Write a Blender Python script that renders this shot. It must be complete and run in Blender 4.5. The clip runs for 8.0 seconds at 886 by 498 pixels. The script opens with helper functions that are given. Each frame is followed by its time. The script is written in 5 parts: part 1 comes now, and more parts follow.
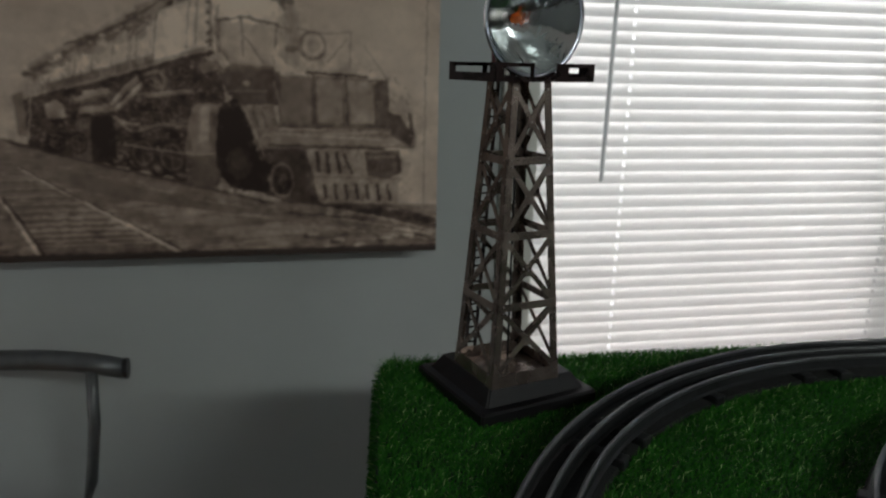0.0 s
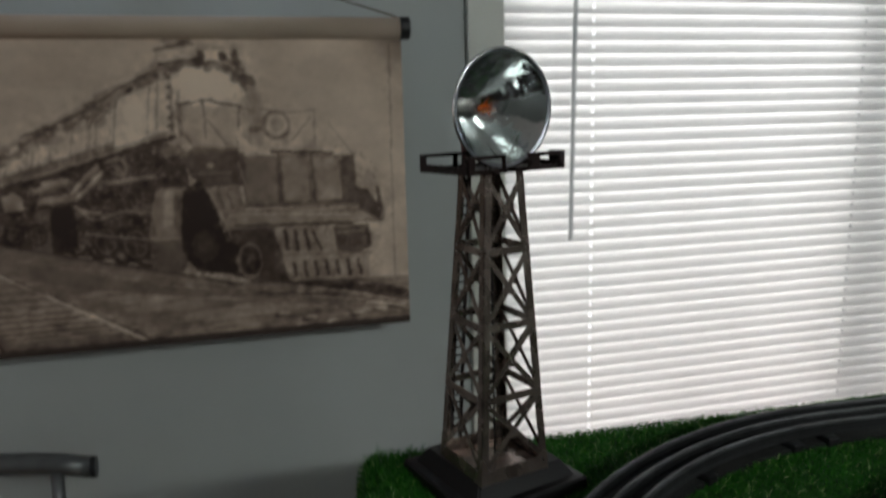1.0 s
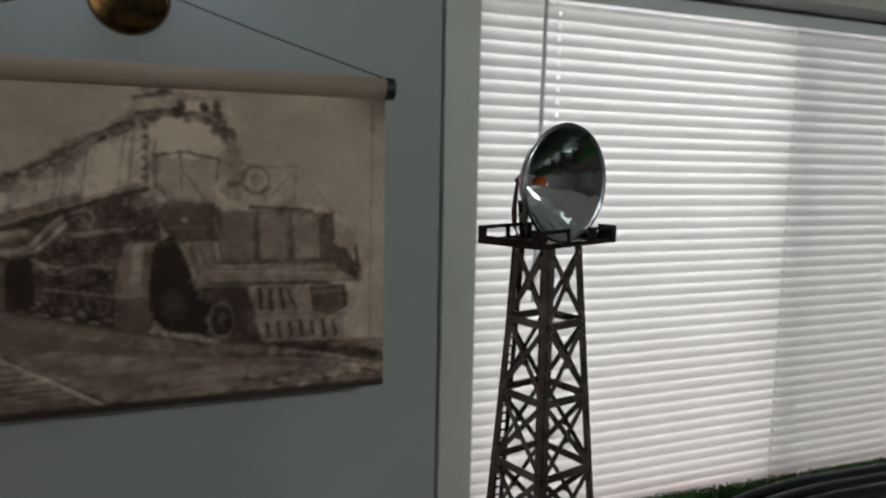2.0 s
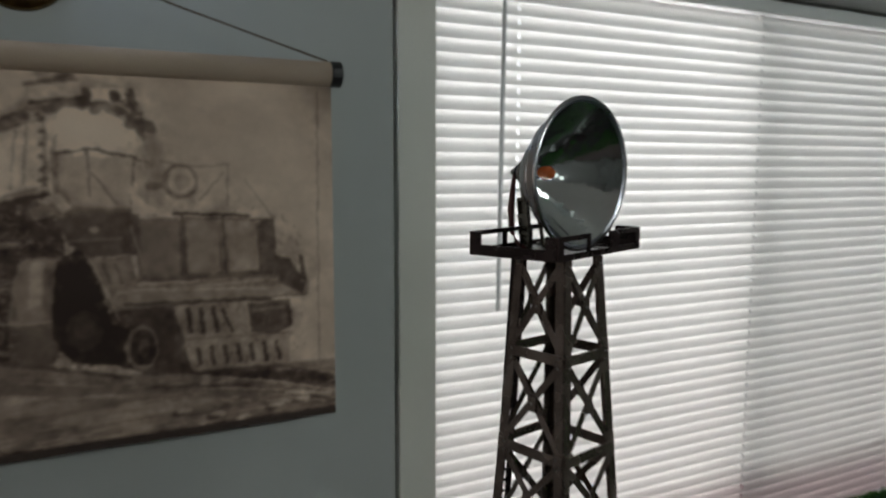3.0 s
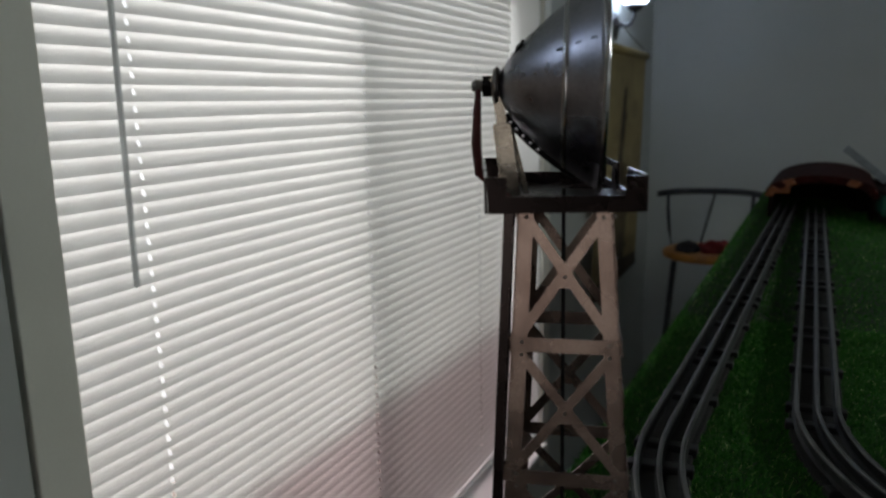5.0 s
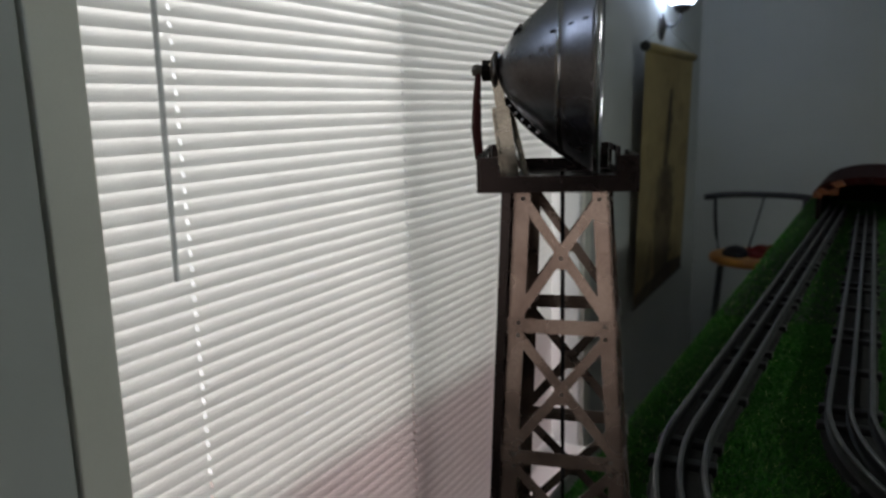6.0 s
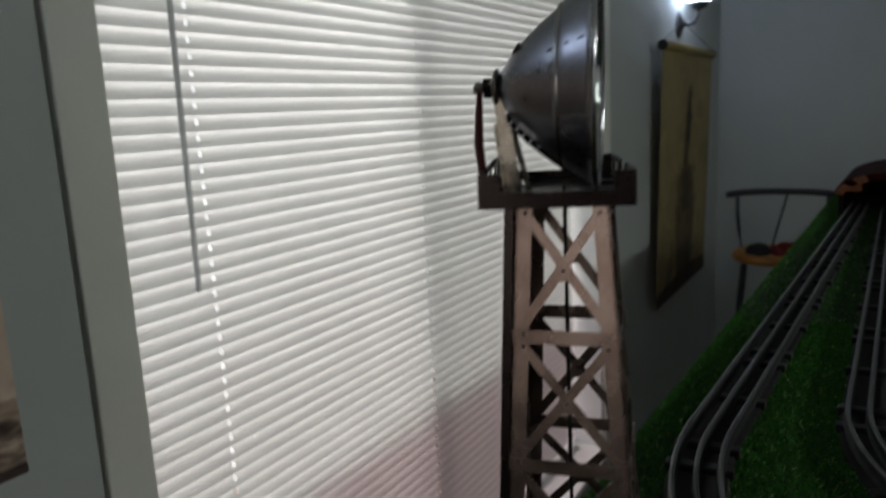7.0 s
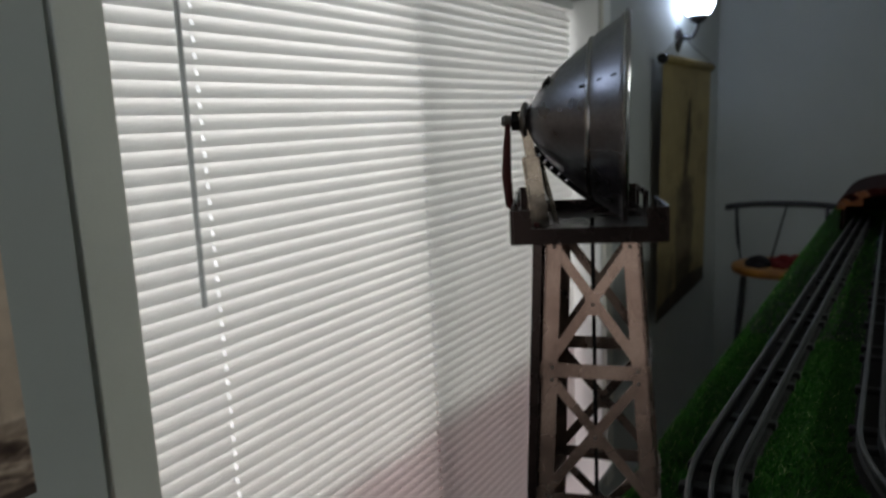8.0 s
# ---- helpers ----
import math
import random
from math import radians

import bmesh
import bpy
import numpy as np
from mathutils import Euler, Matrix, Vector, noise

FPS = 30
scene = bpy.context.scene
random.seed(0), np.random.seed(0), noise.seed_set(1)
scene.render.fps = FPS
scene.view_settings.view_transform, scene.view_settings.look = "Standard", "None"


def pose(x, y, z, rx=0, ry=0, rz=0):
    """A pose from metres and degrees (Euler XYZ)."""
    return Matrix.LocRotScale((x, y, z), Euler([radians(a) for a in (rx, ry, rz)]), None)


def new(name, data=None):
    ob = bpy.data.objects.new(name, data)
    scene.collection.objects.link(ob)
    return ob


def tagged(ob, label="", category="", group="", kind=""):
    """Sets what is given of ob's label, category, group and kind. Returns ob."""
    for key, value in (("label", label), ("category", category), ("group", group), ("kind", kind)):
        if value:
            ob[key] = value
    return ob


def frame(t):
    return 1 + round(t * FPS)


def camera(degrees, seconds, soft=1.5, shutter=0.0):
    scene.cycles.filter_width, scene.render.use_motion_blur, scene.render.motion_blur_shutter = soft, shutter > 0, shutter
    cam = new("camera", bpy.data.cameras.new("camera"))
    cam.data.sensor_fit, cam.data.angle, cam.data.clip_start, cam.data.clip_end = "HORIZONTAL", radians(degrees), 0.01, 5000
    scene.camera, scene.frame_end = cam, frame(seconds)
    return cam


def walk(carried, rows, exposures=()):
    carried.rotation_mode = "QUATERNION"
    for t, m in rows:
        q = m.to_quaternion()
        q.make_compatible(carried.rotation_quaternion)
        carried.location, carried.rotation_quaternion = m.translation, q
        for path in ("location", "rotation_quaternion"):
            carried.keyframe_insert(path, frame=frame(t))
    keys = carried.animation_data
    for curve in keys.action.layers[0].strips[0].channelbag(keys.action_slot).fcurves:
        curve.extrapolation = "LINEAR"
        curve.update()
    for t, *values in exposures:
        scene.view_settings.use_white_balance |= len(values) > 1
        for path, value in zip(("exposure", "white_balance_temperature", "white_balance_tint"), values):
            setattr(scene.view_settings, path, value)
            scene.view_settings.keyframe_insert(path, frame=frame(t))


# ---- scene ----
cam = camera(62.2, 8.0, soft=2.0, shutter=0.5)
cam.data.dof.use_dof, cam.data.dof.focus_distance, cam.data.dof.aperture_fstop = True, 0.42, 12.5
PATH = [  # seconds, x, y, z, yaw, pitch, roll
    (0.0, -0.0001, 0.0820, 1.3576, -11.44, -14.25, -1.20),
    (0.3, 0.0043, 0.0923, 1.3568, -11.60, -14.58, -0.94),
    (0.5, 0.0119, 0.1030, 1.3581, -13.30, -12.95, 0.17),
    (0.7, 0.0069, 0.1012, 1.3659, -13.56, -11.94, 0.00),
    (1.0, -0.0033, 0.0997, 1.3878, -14.56, -10.58, 1.38),
    (1.2, -0.0202, 0.1023, 1.3979, -15.33, -8.97, 2.32),
    (1.5, -0.0516, 0.1123, 1.4037, -16.21, -8.15, -0.15),
    (1.7, -0.0713, 0.1248, 1.4020, -19.12, -7.67, -0.82),
    (2.0, -0.1046, 0.1456, 1.4001, -22.07, -6.55, -1.04),
    (2.2, -0.1165, 0.1653, 1.3969, -24.60, -6.17, -0.28),
    (3.3, -0.0697, 0.3347, 1.3890, -28.90, -6.83, -0.24),
    (3.5, -0.0806, 0.3972, 1.3849, -37.50, -6.54, 0.13),
    (3.6, -0.0838, 0.4340, 1.3857, -42.95, -7.10, 0.42),
    (3.8, -0.1118, 0.4817, 1.3907, -51.59, -8.26, 1.17),
    (4.0, -0.1143, 0.5117, 1.3888, -59.40, -7.21, 0.92),
    (4.2, -0.1203, 0.5242, 1.3834, -64.60, -7.96, -0.93),
    (5.3, -0.1188, 0.5081, 1.3838, -63.54, -11.97, 1.83),
    (5.5, -0.1182, 0.5036, 1.3839, -62.67, -11.60, 1.87),
    (5.7, -0.1168, 0.4989, 1.3817, -62.14, -11.48, 1.70),
    (6.0, -0.1167, 0.4952, 1.3752, -60.67, -10.79, 1.46),
    (6.3, -0.1288, 0.4967, 1.3795, -59.38, -9.87, 3.76),
    (6.5, -0.1259, 0.4950, 1.3757, -58.82, -9.92, 3.29),
    (6.7, -0.1220, 0.4925, 1.3701, -58.89, -10.95, 2.09),
    (7.0, -0.1185, 0.4862, 1.3811, -59.18, -10.56, 2.83),
    (7.2, -0.1152, 0.4805, 1.3900, -59.05, -9.63, 4.94),
    (7.5, -0.1303, 0.4911, 1.3909, -59.15, -10.83, 3.59),
    (7.7, -0.1328, 0.4936, 1.3919, -58.99, -10.83, 3.97),
    (8.0, -0.1233, 0.4975, 1.3908, -59.40, -9.84, 2.67),
]
EXPOSURES = [(0.0, 0.02, 6460, 9), (0.5, 0.14, 6460, 9), (1.0, 0.12, 6460, 9), (1.5, -0.02, 6470, 9), (2.0, -0.15, 6510, 9), (3.5, -0.04, 6520, 8), (4.0, -0.23, 6520, 8), (5.5, -0.28, 6610, 8), (8.0, -0.34, 6610, 8)]  # seconds, stops, kelvin, tint
walk(cam, [(t, pose(x, y, z, 90 + pitch, roll, yaw)) for t, x, y, z, yaw, pitch, roll in PATH], EXPOSURES)

# ---------------------------------------------------------------- light
world = bpy.data.worlds.new("world")
scene.world = world
world.use_nodes = True
wn = world.node_tree.nodes
sky = wn.new("ShaderNodeTexSky")
sky.sky_type, sky.sun_disc, sky.sun_elevation, sky.sun_rotation = "NISHITA", False, radians(65), radians(0)
wn["Background"].inputs[1].default_value = 0.12
world.node_tree.links.new(sky.outputs[0], wn["Background"].inputs[0])

WALL_Y, BLIND_Y, TABLE = 1.20, 1.285, 1.11


def area_lamp(name, m, sx, sy, watts, colour):
    data = bpy.data.lights.new(name, "AREA")
    data.shape, data.size, data.size_y, data.energy, data.color = "RECTANGLE", sx, sy, watts, colour
    ob = new(name, data)
    ob.matrix_world = m
    return ob


# overcast daylight just outside the window
area_lamp("window_daylight", pose(1.17, 1.78, 1.60, -90, 0, 0), 1.90, 1.10, 15.0, (1.0, 0.985, 0.96))
sun = bpy.data.lights.new("sun", "SUN")
sun.energy, sun.angle, sun.color = 1.5, radians(12), (1.0, 0.97, 0.93)
new("sun", sun).matrix_world = pose(1.2, 4, 6, -25, 0, 0)
# added pink lamp, standing in for light bounced off an unseen patio
area_lamp("patio_bounce_fill", pose(1.17, 1.78, 0.72, -90, 0, 0), 1.90, 0.62, 10.5, (1.0, 0.82, 0.785))
# hanging fluorescent batten behind the walk, and a warm lamp added on the west
LAMP_AT = (0.95, -0.95, 1.96)
area_lamp("fluorescent_light", pose(LAMP_AT[0], LAMP_AT[1], LAMP_AT[2] - 0.05, 52, 0, 0), 1.16, 0.05, 8.5, (0.94, 1.0, 0.97))
area_lamp("fluorescent_back_light", pose(LAMP_AT[0], LAMP_AT[1] - 0.03, LAMP_AT[2] - 0.05, -52, 0, 0), 1.16, 0.05, 4.0, (0.94, 1.0, 0.97))
area_lamp("west_warm_fill", pose(-2.16, 0.24, 1.40, 90, 0, -90), 0.80, 1.10, 3.4, (1.0, 0.84, 0.79))

# ---------------------------------------------------------------- materials
def srgb(r, g, b):
    return tuple((c / 12.92 if c <= 0.04045 else ((c + 0.055) / 1.055) ** 2.4) for c in (r / 255, g / 255, b / 255)) + (1,)


def material(name, colour, rough=0.6, metal=0.0, vary=0.12, scale=30.0, grain=400.0, bump=0.1, dark=None, spec=0.5, rand=0.0):
    """Principled surface with variation at two scales: broad stains and fine grain, with fine relief."""
    mat = bpy.data.materials.new(name)
    mat.use_nodes = True
    nt = mat.node_tree
    n, l = nt.nodes, nt.links
    b = n["Principled BSDF"]
    b.inputs["Roughness"].default_value, b.inputs["Metallic"].default_value = rough, metal
    b.inputs["Specular IOR Level"].default_value = spec
    geo = n.new("ShaderNodeTexCoord")
    broad, fine = n.new("ShaderNodeTexNoise"), n.new("ShaderNodeTexNoise")
    broad.inputs["Scale"].default_value, fine.inputs["Scale"].default_value = scale, grain
    broad.inputs["Detail"].default_value = 5
    for t in (broad, fine):
        l.new(geo.outputs["Object"], t.inputs["Vector"])
    mix = n.new("ShaderNodeMix")
    mix.data_type = "RGBA"
    ramp = n.new("ShaderNodeMapRange")
    ramp.inputs[1].default_value, ramp.inputs[2].default_value = 0.3, 0.7
    add = n.new("ShaderNodeMath")
    add.operation = "MULTIPLY_ADD"
    add.inputs[1].default_value = 0.35
    l.new(fine.outputs[0], add.inputs[0])
    l.new(broad.outputs[0], add.inputs[2])
    sub = n.new("ShaderNodeMath")
    sub.operation = "SUBTRACT"
    sub.inputs[1].default_value = 0.175
    l.new(add.outputs[0], sub.inputs[0])
    l.new(sub.outputs[0], ramp.inputs[0])
    l.new(ramp.outputs[0], mix.inputs[0])
    c = Vector(colour[:3])
    d = Vector(dark[:3]) if dark else c * (1 - 2 * vary)
    mix.inputs[6].default_value, mix.inputs[7].default_value = (*d, 1), (*(c * (1 + vary * (0 if dark else 0.6))), 1)
    out = mix.outputs[2]
    if rand:
        info, hsv, mr = n.new("ShaderNodeObjectInfo"), n.new("ShaderNodeHueSaturation"), n.new("ShaderNodeMapRange")
        mr.inputs[3].default_value, mr.inputs[4].default_value = 1 - rand, 1 + rand
        l.new(info.outputs["Random"], mr.inputs[0])
        l.new(mr.outputs[0], hsv.inputs["Value"])
        l.new(out, hsv.inputs["Color"])
        out = hsv.outputs[0]
    l.new(out, b.inputs["Base Color"])
    if bump:
        bp = n.new("ShaderNodeBump")
        bp.inputs["Strength"].default_value, bp.inputs["Distance"].default_value = bump, 0.002
        l.new(fine.outputs[0], bp.inputs["Height"])
        l.new(bp.outputs[0], b.inputs["Normal"])
    rr = n.new("ShaderNodeMapRange")
    rr.inputs[3].default_value, rr.inputs[4].default_value = max(0.02, rough - 0.08), min(1, rough + 0.08)
    l.new(broad.outputs[0], rr.inputs[0])
    l.new(rr.outputs[0], b.inputs["Roughness"])
    return mat


def glow(name, colour, strength):
    mat = bpy.data.materials.new(name)
    mat.use_nodes = True
    b = mat.node_tree.nodes["Principled BSDF"]
    b.inputs["Base Color"].default_value = colour
    b.inputs["Emission Color"].default_value, b.inputs["Emission Strength"].default_value = colour, strength
    return mat


def slat_material():
    mat = material("blind_vinyl", srgb(236, 236, 235), 0.42, 0, 0.02, 6, 300, 0.02)
    nt = mat.node_tree
    n, l = nt.nodes, nt.links
    tr, mx = n.new("ShaderNodeBsdfTranslucent"), n.new("ShaderNodeMixShader")
    tr.inputs[0].default_value = srgb(238, 237, 235)
    mx.inputs[0].default_value = 0.14
    l.new(n["Principled BSDF"].outputs[0], mx.inputs[1])
    l.new(tr.outputs[0], mx.inputs[2])
    l.new(mx.outputs[0], n["Material Output"].inputs[0])
    return mat


M_WALL = material("wall_paint", srgb(175, 179, 177), 0.75, 0, 0.03, 3, 500, 0.08)
M_CEIL = material("ceiling_paint", srgb(225, 225, 222), 0.9, 0, 0.03, 3, 300, 0.2)
M_FLOOR = material("carpet", srgb(92, 84, 78), 0.95, 0, 0.2, 12, 900, 0.6)
M_TRIM = material("trim_paint", srgb(213, 213, 204), 0.5, 0, 0.03, 5, 300, 0.03)
M_REVEAL = material("reveal_paint", srgb(235, 236, 236), 0.5, 0, 0.02, 5, 300, 0.03)
M_SLAT = slat_material()
M_CORD = material("cord", srgb(242, 242, 240), 0.7, 0, 0.03, 50, 2000, 0.1)
nt_ = M_CORD.node_tree
ct_, cm_ = nt_.nodes.new("ShaderNodeBsdfTranslucent"), nt_.nodes.new("ShaderNodeMixShader")
ct_.inputs[0].default_value, cm_.inputs[0].default_value = srgb(250, 250, 248), 0.65
nt_.links.new(nt_.nodes["Principled BSDF"].outputs[0], cm_.inputs[1])
nt_.links.new(ct_.outputs[0], cm_.inputs[2])
nt_.links.new(cm_.outputs[0], nt_.nodes["Material Output"].inputs[0])
M_WAND = material("wand_plastic", srgb(176, 178, 178), 0.25, 0, 0.05, 30, 800, 0.02)
nt_ = M_WAND.node_tree
wt_, wm_ = nt_.nodes.new("ShaderNodeBsdfTranslucent"), nt_.nodes.new("ShaderNodeMixShader")
wt_.inputs[0].default_value = srgb(215, 218, 218)
wm_.inputs[0].default_value = 0.75
nt_.links.new(nt_.nodes["Principled BSDF"].outputs[0], wm_.inputs[1])
nt_.links.new(wt_.outputs[0], wm_.inputs[2])
nt_.links.new(wm_.outputs[0], nt_.nodes["Material Output"].inputs[0])
M_GRASS_MAT = material("turf_backing", srgb(10, 34, 8), 0.9, 0, 0.25, 60, 900, 0.5)
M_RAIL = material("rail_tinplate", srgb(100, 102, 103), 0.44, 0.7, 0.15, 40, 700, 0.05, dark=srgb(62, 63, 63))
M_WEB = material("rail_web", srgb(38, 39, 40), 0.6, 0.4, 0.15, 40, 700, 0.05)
M_TIE = material("tie_black", srgb(26, 26, 28), 0.5, 0.3, 0.15, 60, 900, 0.08)
M_TOWER = material("tower_paint", srgb(156, 141, 132), 0.27, 0.84, 0.12, 42, 900, 0.010, dark=srgb(108, 94, 88))
M_BLACK = material("black_enamel", srgb(18, 16, 18), 0.5, 0.0, 0.2, 50, 900, 0.015, spec=0.25)
M_PLAT = material("platform_enamel", srgb(48, 36, 35), 0.28, 0.5, 0.2, 60, 900, 0.012)
M_STEEL = material("steel", srgb(140, 136, 132), 0.3, 0.95, 0.08, 60, 900, 0.04)
M_GUN = material("dish_gunmetal", srgb(186, 187, 198), 0.29, 1.0, 0.10, 45, 700, 0.006, dark=srgb(150, 150, 160))
M_BEAD = material("dish_polished_bead", srgb(200, 200, 202), 0.19, 1.0, 0.06, 80, 700, 0.03)
M_STRAP = material("strap_steel", srgb(150, 146, 136), 0.26, 0.95, 0.12, 90, 900, 0.03, dark=srgb(104, 100, 92))
M_CHROME = material("dish_chrome", srgb(240, 244, 244), 0.12, 1.0, 0.02, 40, 72, 0.5)
M_RED = material("red_wire", srgb(84, 28, 28), 0.5, 0, 0.12, 80, 900, 0.05)
M_BULB = material("orange_bulb", srgb(150, 68, 22), 0.15, 0, 0.1, 200, 900, 0.02)

# ---------------------------------------------------------------- mesh helpers
def part(name, bm, mat, parent=None, label="", smooth=False):
    """Links a bmesh as one mesh object, under a thing or a part."""
    me = bpy.data.meshes.new(name)
    bm.normal_update()
    bm.to_mesh(me)
    bm.free()
    if smooth:
        for p in me.polygons:
            p.use_smooth = True
    me.materials.append(mat)
    ob = new(name, me)
    ob.parent = parent
    if label:
        ob["label"] = label
    return ob


def thing(name, m, label, category, group="", kind=""):
    ob = new(name)
    ob.empty_display_size = 0.02
    ob.matrix_world = m
    return tagged(ob, label, category, group, kind)


def add_box(bm, x0, y0, z0, x1, y1, z1, bevel=0.0):
    r = bmesh.ops.create_cube(bm, size=1.0)
    vs = r["verts"]
    for v in vs:
        v.co = Vector(((x0 + x1) / 2 + v.co.x * (x1 - x0), (y0 + y1) / 2 + v.co.y * (y1 - y0), (z0 + z1) / 2 + v.co.z * (z1 - z0)))
    if bevel:
        es = list({e for v in vs for e in v.link_edges})
        bmesh.ops.bevel(bm, geom=es, offset=bevel, segments=2, affect="EDGES", profile=0.5)


def box(x0, y0, z0, x1, y1, z1, bevel=0.0):
    bm = bmesh.new()
    add_box(bm, x0, y0, z0, x1, y1, z1, bevel)
    return bm


def add_bar(bm, a, b, w, d, side):
    """A flat bar from a to b: w wide, d thick along side."""
    a, b, side = Vector(a), Vector(b), Vector(side).normalized()
    ax = (b - a).normalized()
    wide = ax.cross(side).normalized() * (w / 2)
    s = side * (d / 2)
    vs = [bm.verts.new(p + q) for p in (a, b) for q in (wide + s, -wide + s, -wide - s, wide - s)]
    for f in ((0, 1, 2, 3), (7, 6, 5, 4), (0, 4, 5, 1), (1, 5, 6, 2), (2, 6, 7, 3), (3, 7, 4, 0)):
        bm.faces.new([vs[i] for i in f])


def add_tube(bm, pts, r, n=8, closed=False, taper=None):
    """A round tube along a line of points."""
    rings = []
    pts = [Vector(p) for p in pts]
    for i, p in enumerate(pts):
        d = (pts[min(i + 1, len(pts) - 1)] - pts[max(i - 1, 0)]).normalized()
        up = Vector((0, 0, 1)) if abs(d.z) < 0.9 else Vector((0, 1, 0))
        a = d.cross(up).normalized()
        b = d.cross(a)
        rr = r * (taper[i] if taper else 1)
        rings.append([bm.verts.new(p + (a * math.cos(2 * math.pi * k / n) + b * math.sin(2 * math.pi * k / n)) * rr) for k in range(n)])
    for r0, r1 in zip(rings, rings[1:]):
        for k in range(n):
            bm.faces.new((r0[k], r0[(k + 1) % n], r1[(k + 1) % n], r1[k]))
    bm.faces.new(rings[0][::-1])
    bm.faces.new(rings[-1])


def tube(pts, r, n=8, taper=None):
    bm = bmesh.new()
    add_tube(bm, pts, r, n, taper=taper)
    return bm


def lathe(profile, n=48, axis="y"):
    """Turns (radius, along) pairs round the axis."""
    bm = bmesh.new()
    rings = []
    for r, h in profile:
        ring = []
        for k in range(n):
            a = 2 * math.pi * k / n
            c, s = r * math.cos(a), r * math.sin(a)
            ring.append(bm.verts.new((c, h, s) if axis == "y" else (c, s, h) if axis == "z" else (h, c, s)))
        rings.append(ring)
    for r0, r1 in zip(rings, rings[1:]):
        for k in range(n):
            bm.faces.new((r0[k], r0[(k + 1) % n], r1[(k + 1) % n], r1[k]))
    return bm


# ---------------------------------------------------------------- the room
RX0, RX1, RY0, CEIL = -2.2, 3.70, -2.1, 2.45
WX0, WX1, WZ0, WZ1 = 0.381, 1.955, 0.31, 1.715

floor = tagged(part("floor", box(RX0 - 0.2, RY0 - 0.2, -0.12, RX1 + 0.2, WALL_Y + 0.2, 0), M_FLOOR), "dark grey-brown carpet floor of a hobby room", "floor", kind="structure")
ceiling = tagged(part("ceiling", box(RX0 - 0.2, RY0 - 0.2, CEIL, RX1 + 0.2, WALL_Y + 0.2, CEIL + 0.12), M_CEIL), "plain off-white ceiling", "ceiling", kind="structure")
bm = bmesh.new()
GAP = 0.0055  # open joint between plaster and casing
for x0, y0, x1, z0, z1 in ((RX0, WALL_Y, WX0 - 0.0635, 0, CEIL), (WX0 - 0.0635, WALL_Y + 0.013, WX0, 0, CEIL), (WX1, WALL_Y, RX1, 0, CEIL), (WX0, WALL_Y, WX1, 0, WZ0), (WX0, WALL_Y, WX1, WZ1, CEIL)):
    add_box(bm, x0, y0, z0, x1, WALL_Y + 0.16, z1)
wall_north = tagged(part("wall_north", bm, M_WALL), "pale blue-grey painted wall with a wide window", "wall", kind="structure")
tagged(part("wall_east", box(RX1, RY0, 0, RX1 + 0.15, WALL_Y, CEIL), M_WALL), "pale blue-grey painted end wall", "wall", kind="structure")
# unseen doorway opening, added to carry the warm west lamp
bm = bmesh.new()
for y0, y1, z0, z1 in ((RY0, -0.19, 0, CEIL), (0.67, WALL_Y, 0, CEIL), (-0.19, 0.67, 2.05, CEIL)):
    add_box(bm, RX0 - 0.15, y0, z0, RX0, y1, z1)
tagged(part("wall_west", bm, M_WALL), "pale blue-grey painted wall with an added unseen doorway", "wall", kind="structure")
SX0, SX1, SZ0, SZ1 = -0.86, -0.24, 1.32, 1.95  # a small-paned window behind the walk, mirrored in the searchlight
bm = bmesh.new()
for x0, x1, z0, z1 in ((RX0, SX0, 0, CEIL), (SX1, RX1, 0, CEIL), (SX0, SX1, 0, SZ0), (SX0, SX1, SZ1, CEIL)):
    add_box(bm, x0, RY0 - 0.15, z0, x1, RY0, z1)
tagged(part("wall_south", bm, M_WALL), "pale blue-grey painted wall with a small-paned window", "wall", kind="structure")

# casing round the opening, and its white reveal
CW, CT = 0.062, 0.012
bm = bmesh.new()
add_box(bm, WX0 - 0.0635 + GAP, WALL_Y - 0.004, 0.0, WX0, WALL_Y + 0.014, CEIL, 0.002)
tagged(part("trim", bm, M_TRIM), "grey-white painted window casing", "window trim", kind="structure")
tagged(part("trim", box(WX1, WALL_Y - CT, WZ0 - 0.07, WX1 + CW, WALL_Y, WZ1 + CW, 0.002), M_TRIM), "grey-white painted window casing", "window trim", kind="structure")
tagged(part("trim", box(WX0, WALL_Y - CT, WZ1, WX1, WALL_Y, WZ1 + CW, 0.002), M_TRIM), "grey-white painted window casing", "window trim", kind="structure")
tagged(part("window_sill", box(WX0, WALL_Y - 0.03, WZ0, WX1, WALL_Y + 0.15, WZ0 + 0.018, 0.003), M_REVEAL), "white painted window sill", "sill", kind="structure")

